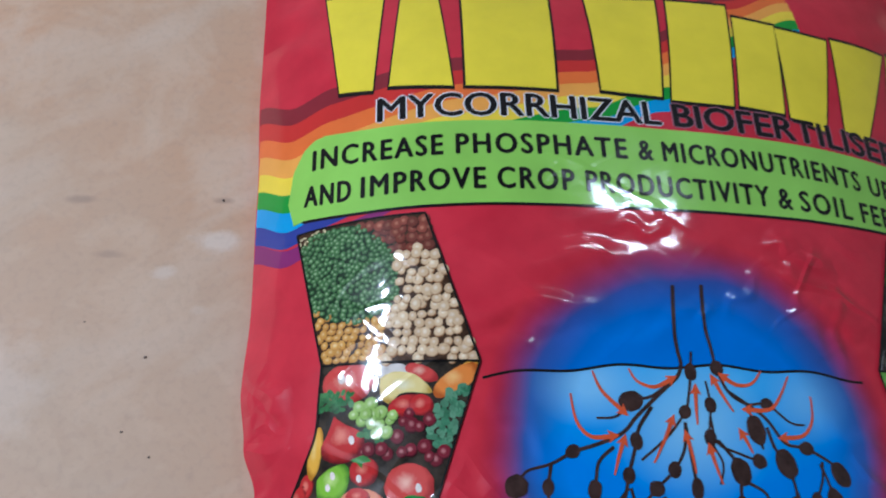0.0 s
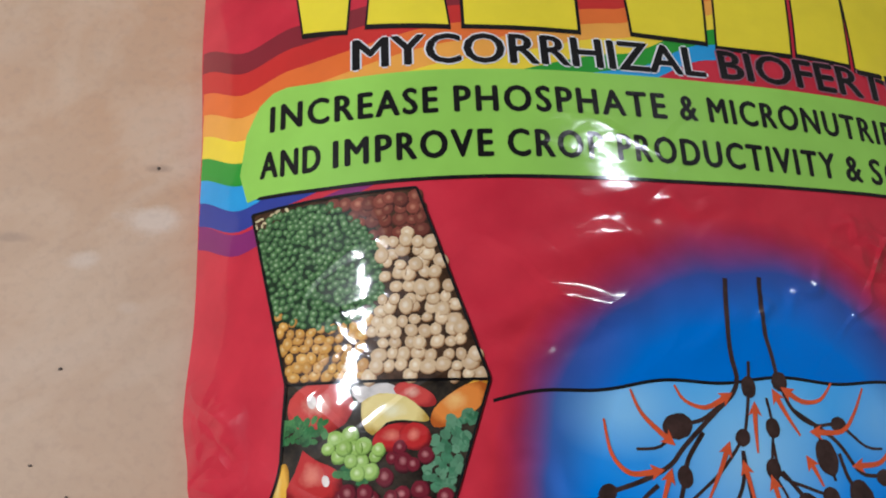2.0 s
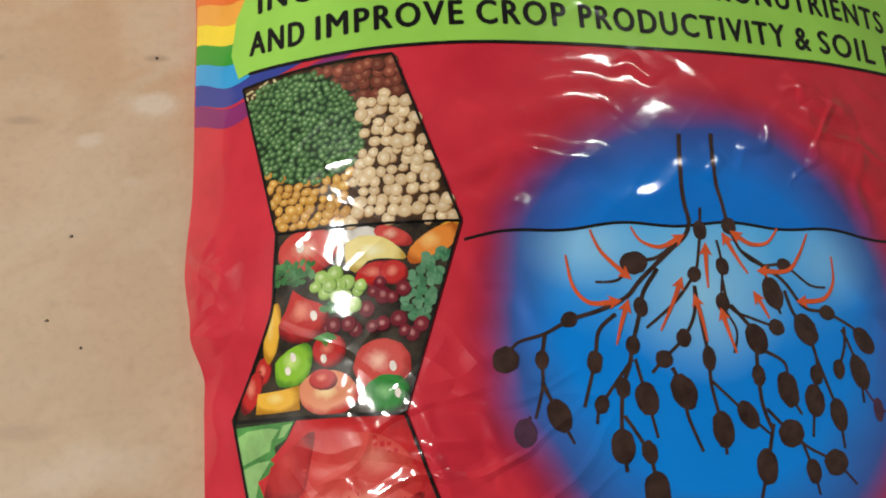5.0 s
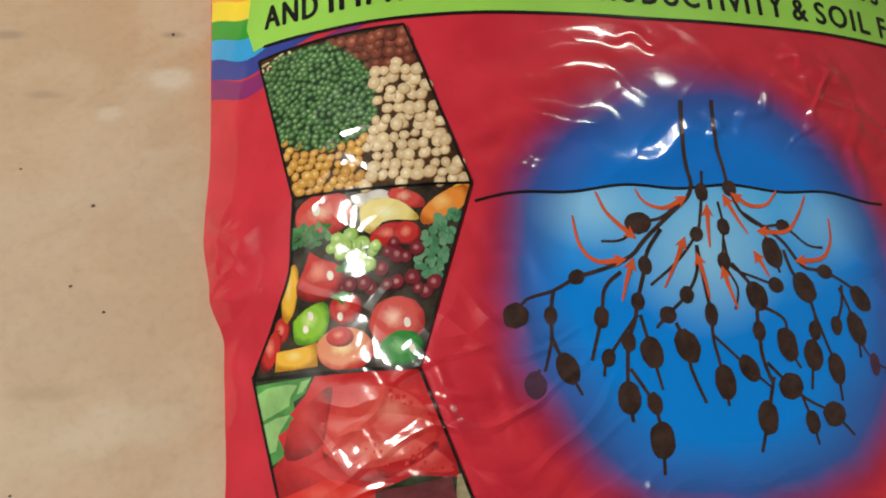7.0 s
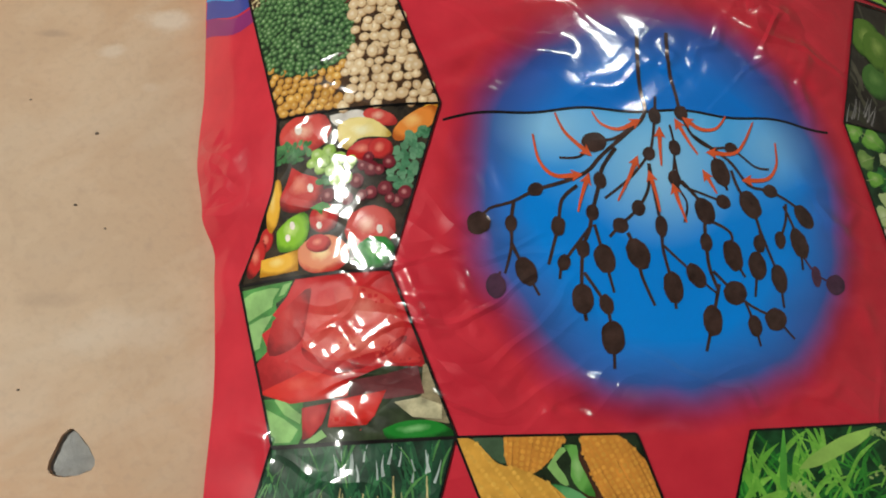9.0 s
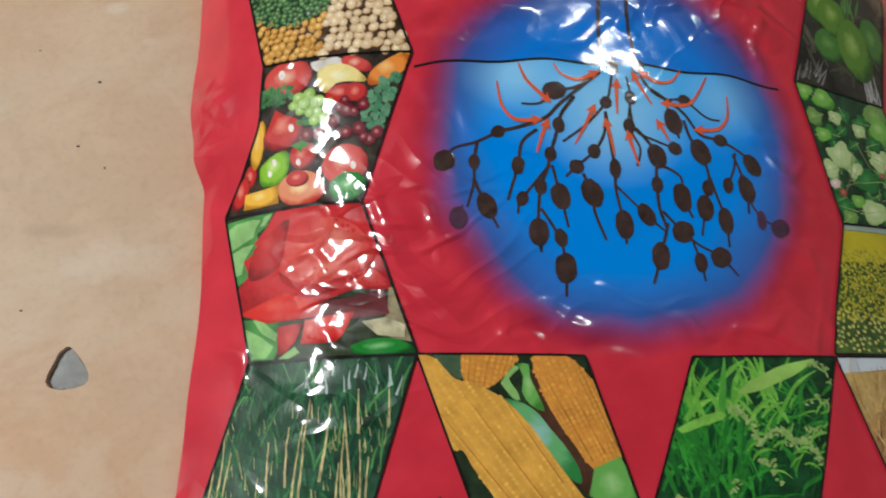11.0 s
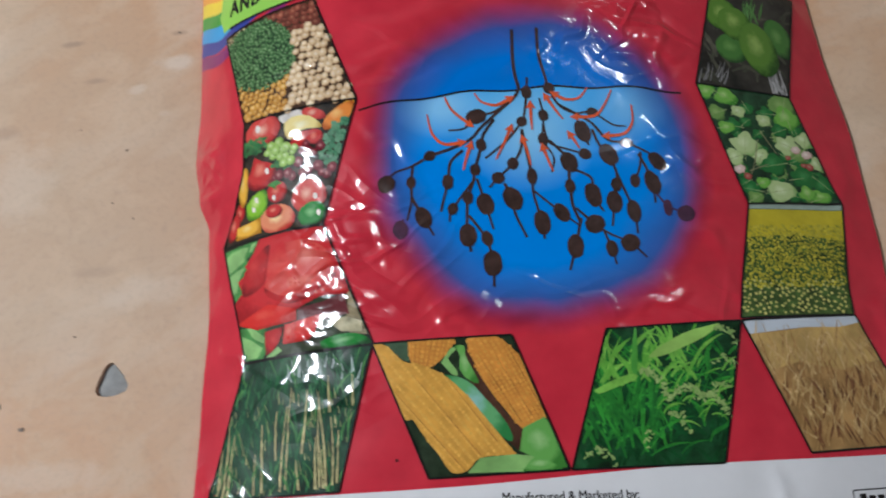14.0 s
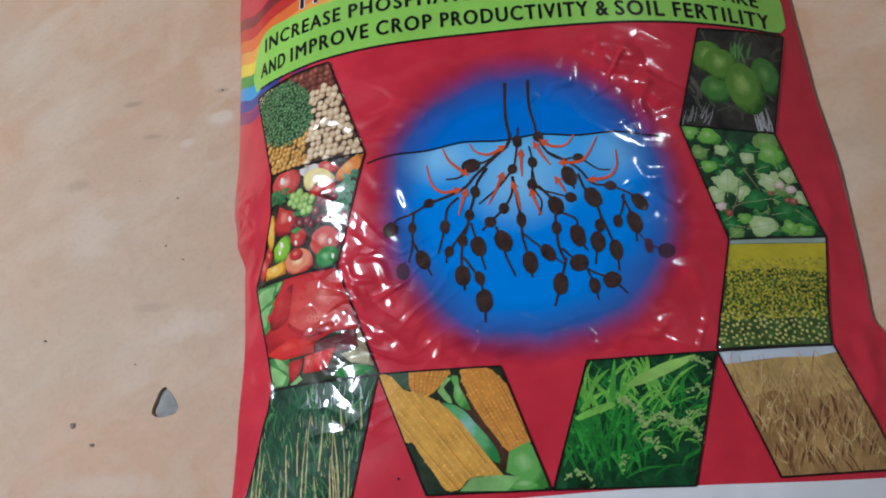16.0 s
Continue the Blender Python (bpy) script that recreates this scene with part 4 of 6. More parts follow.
def grains(name, spots, rx, ry, material, parent, layer, rnd, label, n=9, single=False):
    """Many small printed shapes: one piece each, or joined where they are too small to pick apart."""
    bm = bmesh.new()
    for i, p in enumerate(spots):
        k = rnd.uniform(0.76, 1.2)
        add_blob(bm, p.x, p.y, rx * k, ry * k, rnd.uniform(0, 3.14), n, 0.08, rnd)
        if single:
            part(name, drape(bm, layer + 0.9 * (i % 7) / 7, 0), material, parent, label)
            bm = bmesh.new()
    if single:
        bm.free()
        return
    ob = part(name, drape(bm, layer, 0), material, parent, label)
    ob["kind"] = "stuff"
    return ob


def cut_to(bm, quad):
    """Trims a drawing to its picture."""
    c = sum((Vector(p) for p in quad), Vector((0, 0))) / 4
    for i in range(4):
        a, b = Vector(quad[i]), Vector(quad[(i + 1) % 4])
        no = Vector((b.y - a.y, a.x - b.x))
        if no.dot(c - a) > 0:
            no = -no
        bmesh.ops.bisect_plane(bm, geom=bm.verts[:] + bm.edges[:] + bm.faces[:], plane_co=(a.x, a.y, 0), plane_no=(no.x, no.y, 0), clear_outer=True)
    return bm


def blades(name, at, count, material, parent, layer, rnd, quad, label, u=(0, 1), v=(0.2, 1), length=(6, 14), lean=(-0.3, 0.3), width=(0.4, 0.9)):
    """Thin tapering blades that grow upward in the picture."""
    bm = bmesh.new()
    for _ in range(count):
        p = at(rnd.uniform(*u), rnd.uniform(*v))
        ln, a = rnd.uniform(*length), rnd.uniform(*lean)
        q = p + Vector((math.sin(a), math.cos(a))) * ln
        m = (p + q) / 2 + Vector((rnd.uniform(-1, 1), 0)) * ln * 0.08
        add_ribbon(bm, smooth_line([tuple(p), tuple(m), tuple(q)], 2.5), rnd.uniform(*width), 0.12)
    cut_to(bm, quad)
    ob = part(name, drape(bm, layer, 0), material, parent, label)
    ob["kind"] = "stuff"
    return ob


def piece(name, at, outline, material, parent, layer, label="", quad=None, round_it=True):
    """A drawn shape given by a few points of its outline in the picture's own run (0 to 1)."""
    pts = [at(u, v) for u, v in outline]
    if round_it:
        pts = smooth_line([tuple(p) for p in pts] + [tuple(pts[0])], 1.5)[:-1]
    bm = bmesh.new()
    f = bm.faces.new([bm.verts.new((p.x, p.y, 0)) for p in pts])
    bmesh.ops.triangulate(bm, faces=[f])
    if quad:
        cut_to(bm, quad)
    return part(name, drape(bm, layer, 1.5), material, parent, label)


def oval(name, at, u, v, rx, ry, turn, material, parent, layer, label="", rag=0.03, quad=None):
    p = at(u, v)
    bm = bmesh.new()
    add_blob(bm, p.x, p.y, rx, ry, radians(turn), 22, rag, random.Random(int(u * 100 + v * 1000)))
    if quad:
        cut_to(bm, quad)
    return part(name, drape(bm, layer, 1.5), material, parent, label)


# pulses
rnd = random.Random(11)
Q1 = [(-113.9, 129.6), (-75.2, 130.0), (-60.6, 86.3), (-104.4, 87.5)]
p1, at1 = panel("pulses_picture", Q1, ink("pulse_shade_ink", (0.055, 0.026, 0.012), 0.6, 400), "printed picture of green, yellow and white pulses")
in_green = lambda u, v: ((u - 0.30) / 0.37) ** 2 + ((v - 0.36) / 0.36) ** 2 < 1 and 0.015 < u and v > 0.04
in_brown = lambda u, v: 0.32 < u < 0.99 and 0.02 < v < 0.25 - 0.06 * abs(u - 0.65) and not in_green(u, v)
in_yellow = lambda u, v: v > 0.62 and u < 0.44 + 0.3 * (0.9 - v) and u > 0.015 and not in_green(u, v) and v < 0.985
in_pale = lambda u, v: v < 0.2 and 0.01 < u < 0.24 and v > 0.015 and not in_green(u, v)
in_white = lambda u, v: 0.2 < v < 0.985 and 0.3 < u < 0.985 and not in_green(u, v) and not in_brown(u, v) and not in_yellow(u, v)
oval("gram_shade", at1, 0.30, 0.37, 15.6, 14.8, 0, ink("gram_shade_ink", (0.012, 0.035, 0.014), 0.6, 300), p1, 4.2, "printed shade between green seeds", 0.03, Q1)
grains("green_gram", scatter(at1, in_green, 1.18, rnd, 9000), 1.02, 0.76, photo_ink("green_gram_ink", (0.016, 0.055, 0.020), (0.085, 0.20, 0.065), (0.34, 0.48, 0.26), 0.45), p1, 5, rnd, "printed small green gram seed", 9, True)
grains("brown_nut", packed(at1, in_brown, 2.75, rnd), 1.75, 1.55, photo_ink("brown_nut_ink", (0.06, 0.014, 0.010), (0.26, 0.065, 0.04), (0.50, 0.20, 0.12), 0.6), p1, 5, rnd, "printed reddish brown nut", 10, True)
grains("lentil", packed(at1, in_yellow, 2.3, rnd, 43.5, 0.2), 1.5, 1.15, photo_ink("lentil_ink", (0.30, 0.11, 0.015), (0.68, 0.36, 0.07), (0.84, 0.64, 0.28), 0.5), p1, 5, rnd, "printed orange yellow lentil", 9, True)
grains("chickpea", packed(at1, in_white, 2.75, rnd, 43.5, 0.23), 1.7, 1.48, photo_ink("chickpea_ink", (0.30, 0.14, 0.05), (0.74, 0.56, 0.34), (0.90, 0.80, 0.62), 0.35), p1, 6, rnd, "printed cream chickpea", 11, True)
grains("pale_seed_heap", scatter(at1, in_pale, 0.8, rnd, 3000), 0.75, 0.35, ink("pale_seed_ink", (0.74, 0.64, 0.36), 0.2, 700, 0.5), p1, 5, rnd, "printed pale seeds")

# fruit and vegetables
Q2 = [(-104.4, 87.5), (-60.6, 86.3), (-74.9, 43.5), (-115.9, 44.3)]
p2, at2 = panel("fruit_picture", Q2, ink("fruit_shade_ink", (0.030, 0.022, 0.014), 0.8, 260), "printed picture of mixed fruit and vegetables", 3)
F_RED = photo_ink("fruit_red_ink", (0.14, 0.006, 0.010), (0.50, 0.022, 0.022), (0.72, 0.20, 0.14))
F_PINK = photo_ink("apple_ink", (0.34, 0.02, 0.02), (0.58, 0.06, 0.05), (0.80, 0.42, 0.32))
F_YEL = photo_ink("pear_ink", (0.48, 0.30, 0.05), (0.80, 0.66, 0.26), (0.88, 0.82, 0.52))
F_LIME = photo_ink("lime_ink", (0.07, 0.22, 0.012), (0.24, 0.50, 0.03), (0.56, 0.74, 0.22))
F_GRAPE = photo_ink("grape_ink", (0.12, 0.24, 0.03), (0.36, 0.56, 0.13), (0.68, 0.80, 0.42), 0.25)
F_CHERRY = photo_ink("cherry_ink", (0.030, 0.003, 0.007), (0.19, 0.014, 0.028), (0.56, 0.22, 0.22), 0.3)
F_LEAF = ink("leaf_ink", (0.020, 0.12, 0.035), 0.6, 500, 0.8, (0.09, 0.27, 0.08))
F_DGREEN = photo_ink("green_pepper_ink", (0.004, 0.06, 0.008), (0.014, 0.21, 0.025), (0.20, 0.48, 0.18))
F_ORANGE = photo_ink("orange_fruit_ink", (0.44, 0.10, 0.01), (0.74, 0.24, 0.04), (0.84, 0.48, 0.16))
F_AMBER = photo_ink("amber_fruit_ink", (0.46, 0.20, 0.01), (0.80, 0.44, 0.05), (0.86, 0.62, 0.20))
F_BLUSH = photo_ink("peach_ink", (0.48, 0.03, 0.025), (0.70, 0.24, 0.12), (0.86, 0.62, 0.32))
F_STEM = ink("stem_ink", (0.05, 0.22, 0.04), 0.4, 400)
F_GLINT = ink("pale_glint_ink", (0.80, 0.72, 0.66), 0.15, 400)
piece("garlic", at2, [(0.34, 0.03), (0.51, 0.01), (0.58, 0.06), (0.4, 0.1)], ink("garlic_ink", (0.62, 0.58, 0.54), 0.3, 200), p2, 4, "printed white garlic", Q2)
oval("apple", at2, 0.21, 0.12, 7.3, 5.7, 8, F_PINK, p2, 5, "printed pink red apple", 0.03, Q2)
oval("radish", at2, 0.66, 0.07, 4.8, 2.0, -24, F_PINK, p2, 5.2, "printed pink radish", 0.03, Q2)
oval("carrot", at2, 0.89, 0.12, 7.3, 3.0, 32, F_ORANGE, p2, 5.4, "printed orange carrot", 0.03, Q2)
oval("carrot", at2, 0.94, 0.05, 3.3, 1.8, 30, F_AMBER, p2, 5.2, "printed orange carrot", 0.03, Q2)
piece("pear", at2, [(0.41, 0.1), (0.48, 0.06), (0.62, 0.08), (0.75, 0.17), (0.75, 0.2), (0.64, 0.19), (0.56, 0.2), (0.51, 0.26), (0.44, 0.2)], F_YEL, p2, 5.6, "printed pale yellow pear", Q2)
oval("red_pepper", at2, 0.62, 0.27, 4.8, 2.8, 14, F_RED, p2, 5.8, "printed red pepper", 0.03, Q2)
oval("red_pepper", at2, 0.72, 0.27, 3.5, 2.8, -20, F_RED, p2, 5.9, "printed red pepper", 0.03, Q2)
piece("beet", at2, [(0.18, 0.32), (0.26, 0.37), (0.38, 0.42), (0.44, 0.51), (0.41, 0.58), (0.3, 0.61), (0.19, 0.58), (0.15, 0.51), (0.17, 0.43)], F_RED, p2, 5.6, "printed dark red beet", Q2)
oval("orange_fruit", at2, 0.12, 0.54, 2.0, 7.0, -9, F_AMBER, p2, 5.4, "printed orange yellow fruit", 0.03, Q2)
oval("tomato", at2, 0.48, 0.66, 4.0, 3.8, 0, F_RED, p2, 5.8, "printed red tomato", 0.03, Q2)
oval("tomato", at2, 0.8, 0.75, 6.6, 5.8, 0, F_PINK, p2, 5.6, "printed red tomato", 0.03, Q2)
piece("lime", at2, [(0.18, 0.7), (0.24, 0.64), (0.34, 0.61), (0.39, 0.67), (0.4, 0.77), (0.35, 0.83), (0.24, 0.83), (0.2, 0.77)], F_LIME, p2, 6.2, "printed bright lime green fruit", Q2)
oval("peach", at2, 0.54, 0.88, 7.0, 5.2, -8, F_BLUSH, p2, 6, "printed blushed peach half", 0.03, Q2)
oval("peach", at2, 0.49, 0.81, 3.4, 2.4, -8, F_RED, p2, 6.3, "printed red side of the peach", 0.03, Q2)
oval("green_pepper", at2, 0.87, 0.9, 5.3, 4.3, 8, F_DGREEN, p2, 6.6, "printed dark green pepper", 0.03, Q2)
oval("chilli", at2, 0.08, 0.85, 2.2, 5.5, -22, F_RED, p2, 5.4, "printed red chillies", 0.03, Q2)
oval("chilli", at2, 0.12, 0.74, 2.0, 3.3, -10, F_RED, p2, 5.3, "printed red chillies", 0.03, Q2)
piece("cut_fruit", at2, [(0.12, 0.86), (0.26, 0.85), (0.36, 0.83), (0.4, 0.96), (0.26, 0.97), (0.14, 0.97)], F_AMBER, p2, 6.2, "printed yellow orange cut fruit", Q2, False)
piece("tomato_stem", at2, [(0.37, 0.59), (0.42, 0.57), (0.46, 0.56), (0.51, 0.6), (0.46, 0.61), (0.46, 0.64), (0.42, 0.61)], F_STEM, p2, 6.8, "printed green tomato stalk", Q2, False)
oval("glint", at2, 0.86, 0.76, 0.8, 1.2, 10, F_GLINT, p2, 7, "printed pale glint on the fruit", 0.03, Q2)
oval("glint", at2, 0.46, 0.7, 0.7, 1.0, 10, F_GLINT, p2, 7, "printed pale glint on the fruit", 0.03, Q2)
oval("glint", at2, 0.28, 0.68, 0.7, 1.1, 10, F_GLINT, p2, 7, "printed pale glint on the fruit", 0.03, Q2)
oval("glint", at2, 0.93, 0.9, 0.7, 1.1, 10, F_GLINT, p2, 7, "printed pale glint on the fruit", 0.03, Q2)
oval("glint", at2, 0.16, 0.09, 1.0, 1.5, 10, F_GLINT, p2, 7, "printed pale glint on the fruit", 0.03, Q2)
oval("glint", at2, 0.34, 0.47, 0.8, 1.2, 10, F_GLINT, p2, 7, "printed pale glint on the fruit", 0.03, Q2)
oval("glint", at2, 0.27, 0.75, 0.7, 1.0, 10, F_GLINT, p2, 7, "printed pale glint on the fruit", 0.03, Q2)
grains("green_grape", [at2(*w) for w in [(0.33, 0.27), (0.4, 0.26), (0.31, 0.32), (0.37, 0.36), (0.44, 0.32), (0.48, 0.31), (0.44, 0.38), (0.49, 0.38), (0.55, 0.36), (0.56, 0.33), (0.55, 0.43), (0.49, 0.44), (0.39, 0.32)]], 1.75, 1.7, F_GRAPE, p2, 7, rnd, "printed pale green grape", 12, True)
grains("cherry", [at2(*w) for w in [(0.64, 0.37), (0.7, 0.39), (0.75, 0.4), (0.8, 0.36), (0.63, 0.46), (0.55, 0.53), (0.47, 0.53), (0.6, 0.56), (0.69, 0.55), (0.74, 0.54), (0.82, 0.52), (0.92, 0.6), (0.95, 0.55), (0.87, 0.58), (0.66, 0.32), (0.44, 0.55)]], 1.85, 1.8, F_CHERRY, p2, 6.4, rnd, "printed dark red cherry", 12, True)
grains("parsley", scatter(at2, lambda u, v: (((u - 0.15) / 0.13) ** 2 + ((v - 0.23) / 0.07) ** 2 < 1 and u > 0.03) or (((u - 0.47) / 0.09) ** 2 + ((v - 0.44) / 0.05) ** 2 < 1), 0.9, rnd, 2500), 1.2, 0.75, F_LEAF, p2, 6.1, rnd, "printed curly green leaves", 7)
grains("broccoli", scatter(at2, lambda u, v: ((u - 0.95) / 0.15) ** 2 + ((v - 0.34) / 0.18) ** 2 < 1 and u < 0.975, 1.0, rnd, 2500), 1.2, 0.95, ink("broccoli_ink", (0.035, 0.15, 0.07), 0.5, 500, 0.9, (0.16, 0.34, 0.20)), p2, 5.5, rnd, "printed broccoli", 8)

margin = part("film_margin", polygon([(-104.6, 87.2), (-105.6, 68.3), (-115.9, 44.6), (-117.0, 52), (-113.5, 66)], 9), M_FILM, p2, "red margin that cuts into the fruit picture")
part("picture_rule", ribbon([(-104.4, 87.4), (-105.0, 78), (-105.9, 68.1), (-110.4, 57), (-115.9, 44.4)], 0.6, 0.6, 9.7), M_BLACK, p2, "thin black rule round the picture")

# red peppers
Q3 = [(-115.6, 44.0), (-74.9, 43.2), (-59.8, 0.5), (-106.0, 0.5)]
p3, at3 = panel("pepper_picture", Q3, ink("pepper_shade_ink", (0.028, 0.040, 0.020), 0.8, 140), "printed picture of red peppers and leaves")
P_RED = photo_ink("pepper_red_ink", (0.34, 0.010, 0.016), (0.54, 0.022, 0.028), (0.64, 0.07, 0.06))
P_DEEP = photo_ink("pepper_deep_ink", (0.20, 0.008, 0.012), (0.44, 0.018, 0.022), (0.56, 0.04, 0.04))
P_PALE = photo_ink("pepper_pale_ink", (0.50, 0.03, 0.03), (0.60, 0.07, 0.06), (0.72, 0.20, 0.16))
P_BRIGHT = photo_ink("pepper_bright_ink", (0.44, 0.012, 0.010), (0.62, 0.025, 0.02), (0.70, 0.07, 0.05))
P_LEAF = ink("pale_leaf_ink", (0.22, 0.44, 0.14), 0.35, 160, 0.5, (0.34, 0.54, 0.24))
P_LEAF2 = ink("mid_leaf_ink", (0.07, 0.24, 0.06), 0.4, 160)
P_MAROON = ink("maroon_ink", (0.13, 0.03, 0.035), 0.4, 120)
piece("leaf", at3, [(-0, 0.03), (0.37, 0.01), (0.3, 0.1), (0.22, 0.14), (0.21, 0.24), (0.11, 0.31), (0.1, 0.43), (-0.01, 0.49)], P_LEAF2, p3, 4, "printed mid green leaf", Q3, False)
piece("leaf", at3, [(-0.01, 0.09), (0.08, 0.05), (0.21, 0.04), (0.27, 0.05), (0.21, 0.11), (0.19, 0.16), (0.09, 0.2), (-0.01, 0.24)], P_LEAF, p3, 5, "printed pale green leaf", Q3, False)
piece("leaf", at3, [(-0.01, 0.26), (0.1, 0.22), (0.18, 0.21), (0.09, 0.31), (0.05, 0.4), (-0.01, 0.42)], P_LEAF, p3, 5, "printed pale green leaf", Q3, False)
piece("leaf", at3, [(0.3, 0.03), (0.36, 0.02), (0.29, 0.09), (0.25, 0.1)], P_LEAF, p3, 5, "printed pale green leaf", Q3, False)
piece("pepper", at3, [(0.4, -0.01), (0.69, -0.01), (0.99, 0.01), (1.01, 0.22), (1, 0.48), (0.98, 0.59), (0.75, 0.57), (0.54, 0.64), (0.18, 0.68), (-0.03, 0.67), (-0.01, 0.51), (0.1, 0.42), (0.08, 0.32), (0.22, 0.25), (0.18, 0.21), (0.3, 0.11)], P_RED, p3, 5.2, "printed large red pepper", Q3, False)
piece("pepper_lobe", at3, [(0.61, 0.08), (0.81, 0.1), (0.93, 0.19), (0.95, 0.36), (0.86, 0.43), (0.69, 0.36), (0.6, 0.25)], P_PALE, p3, 5.8, "printed pale red side of the pepper", Q3)
piece("pepper_lobe", at3, [(0.32, 0.39), (0.53, 0.32), (0.78, 0.36), (0.95, 0.48), (0.96, 0.56), (0.73, 0.55), (0.52, 0.56), (0.35, 0.5)], P_PALE, p3, 6, "printed pale red pepper", Q3)
piece("pepper_lobe", at3, [(0.17, 0.25), (0.36, 0.12), (0.47, 0.07), (0.4, 0.23), (0.31, 0.39), (0.14, 0.46), (0.09, 0.42)], P_DEEP, p3, 5.6, "printed deep red pepper fold", Q3)
piece("pepper_fold", at3, [(0.31, 0.42), (0.47, 0.52), (0.76, 0.48), (0.77, 0.51), (0.51, 0.59), (0.32, 0.5)], P_DEEP, p3, 6.3, "printed deep red pepper fold", Q3)
piece("pepper_fold", at3, [(0.56, 0.52), (0.76, 0.48), (0.92, 0.4), (0.93, 0.43), (0.76, 0.52), (0.6, 0.58)], P_DEEP, p3, 6.4, "printed deep red pepper fold", Q3)
piece("pepper", at3, [(-0.02, 0.67), (0.13, 0.62), (0.31, 0.56), (0.53, 0.64), (0.5, 0.73), (0.16, 0.75), (0.05, 0.7)], P_BRIGHT, p3, 6.6, "printed bright red pepper piece", Q3, False)
piece("pepper_gap", at3, [(0.54, 0.64), (0.73, 0.62), (0.94, 0.58), (0.92, 0.74), (0.71, 0.76), (0.51, 0.73)], P_MAROON, p3, 6.2, "printed dark gap between peppers", Q3, False)
piece("straw_patch", at3, [(0.97, 0.58), (1, 0.57), (1, 0.92), (0.88, 0.89), (0.77, 0.81), (0.9, 0.75)], ink("straw_ground_ink", (0.30, 0.25, 0.15), 0.5, 220), p3, 5.4, "printed straw-coloured ground", Q3, False)
piece("straw_patch", at3, [(0.74, 0.78), (0.89, 0.76), (0.99, 0.81), (0.96, 0.89), (0.81, 0.87)], ink("straw_ink", (0.46, 0.42, 0.27), 0.4, 300), p3, 5.8, "printed straw-coloured ground", Q3, False)
piece("leaf", at3, [(-0, 0.71), (0.24, 0.73), (0.19, 0.93), (0.14, 1), (-0, 0.99)], P_LEAF2, p3, 5, "printed mid green leaf", Q3, False)
piece("leaf", at3, [(0.07, 0.72), (0.11, 0.71), (0.21, 0.82), (0.19, 0.87), (0.11, 0.81)], P_LEAF, p3, 5.4, "printed pale green leaf", Q3, False)
piece("leaf", at3, [(0.01, 0.77), (0.1, 0.83), (0.17, 0.9), (0.11, 0.97), (0.01, 0.97)], P_LEAF, p3, 5.4, "printed pale green leaf", Q3, False)
piece("pepper", at3, [(0.22, 0.78), (0.39, 0.76), (0.31, 0.88), (0.23, 0.95), (0.18, 0.96)], P_DEEP, p3, 6.4, "printed deep red pepper piece", Q3, False)
piece("pepper", at3, [(0.4, 0.75), (0.72, 0.71), (0.61, 0.85), (0.55, 0.9), (0.34, 0.9)], P_BRIGHT, p3, 6.8, "printed bright red pepper piece", Q3, False)
piece("pepper_lobe", at3, [(0.4, 0.76), (0.5, 0.74), (0.44, 0.89), (0.34, 0.89)], P_PALE, p3, 7.1, "printed pale side of the pepper piece", Q3, False)
piece("leaf", at3, [(0.18, 0.98), (0.3, 0.91), (0.32, 0.95), (0.23, 0.99)], P_LEAF, p3, 6.5, "printed pale green leaf", Q3, False)
piece("cucumber", at3, [(0.63, 0.93), (0.76, 0.89), (0.92, 0.9), (1, 0.97), (0.94, 1), (0.75, 1), (0.64, 0.99)], F_DGREEN, p3, 7, "printed dark green cucumber", Q3)

# sugar cane
Q4 = [(-106.3, 1.0), (-60.2, 0.7), (-73.9, -44.0), (-120.6, -43.2)]
p4, at4 = panel("cane_picture", Q4, ink("cane_shade_ink", (0.016, 0.055, 0.030), 0.8, 110), "printed picture of a sugar cane field")
C_GREEN = ink("cane_leaf_ink", (0.030, 0.14, 0.055), 0.4, 300, 1.0, (0.008, 0.045, 0.024))
C_FRESH = ink("cane_fresh_ink", (0.09, 0.26, 0.07), 0.4, 300, 0.8, (0.05, 0.18, 0.06))
C_PALE = ink("cane_stalk_ink", (0.48, 0.42, 0.20), 0.6, 300)


def arcs(name, at, count, material, parent, layer, quad, label, u, v, length, lean, droop, width):
    """Long narrow leaves that rise and bend over in the picture."""
    bm = bmesh.new()
    for _ in range(count):
        p, a = at(rnd.uniform(*u), rnd.uniform(*v)), rnd.uniform(*lean)
        bend, ln = rnd.uniform(*droop) * (1 if a > 0 else -1), rnd.uniform(*length)
        pts = [p]
        for k in range(6):
            pts.append(pts[-1] + Vector((math.sin(a + bend * k / 5), math.cos(a + bend * k / 5))) * ln / 6)
        half = [pts[0].lerp(pts[1], 0.2)] + pts[1:4]
        w = rnd.uniform(*width)
        add_ribbon(bm, half, w * 0.5, w)
        add_ribbon(bm, pts[3:], w, 0.1)
    cut_to(bm, quad)
    ob = part(name, drape(bm, layer, 0), material, parent, label)
    ob["kind"] = "stuff"


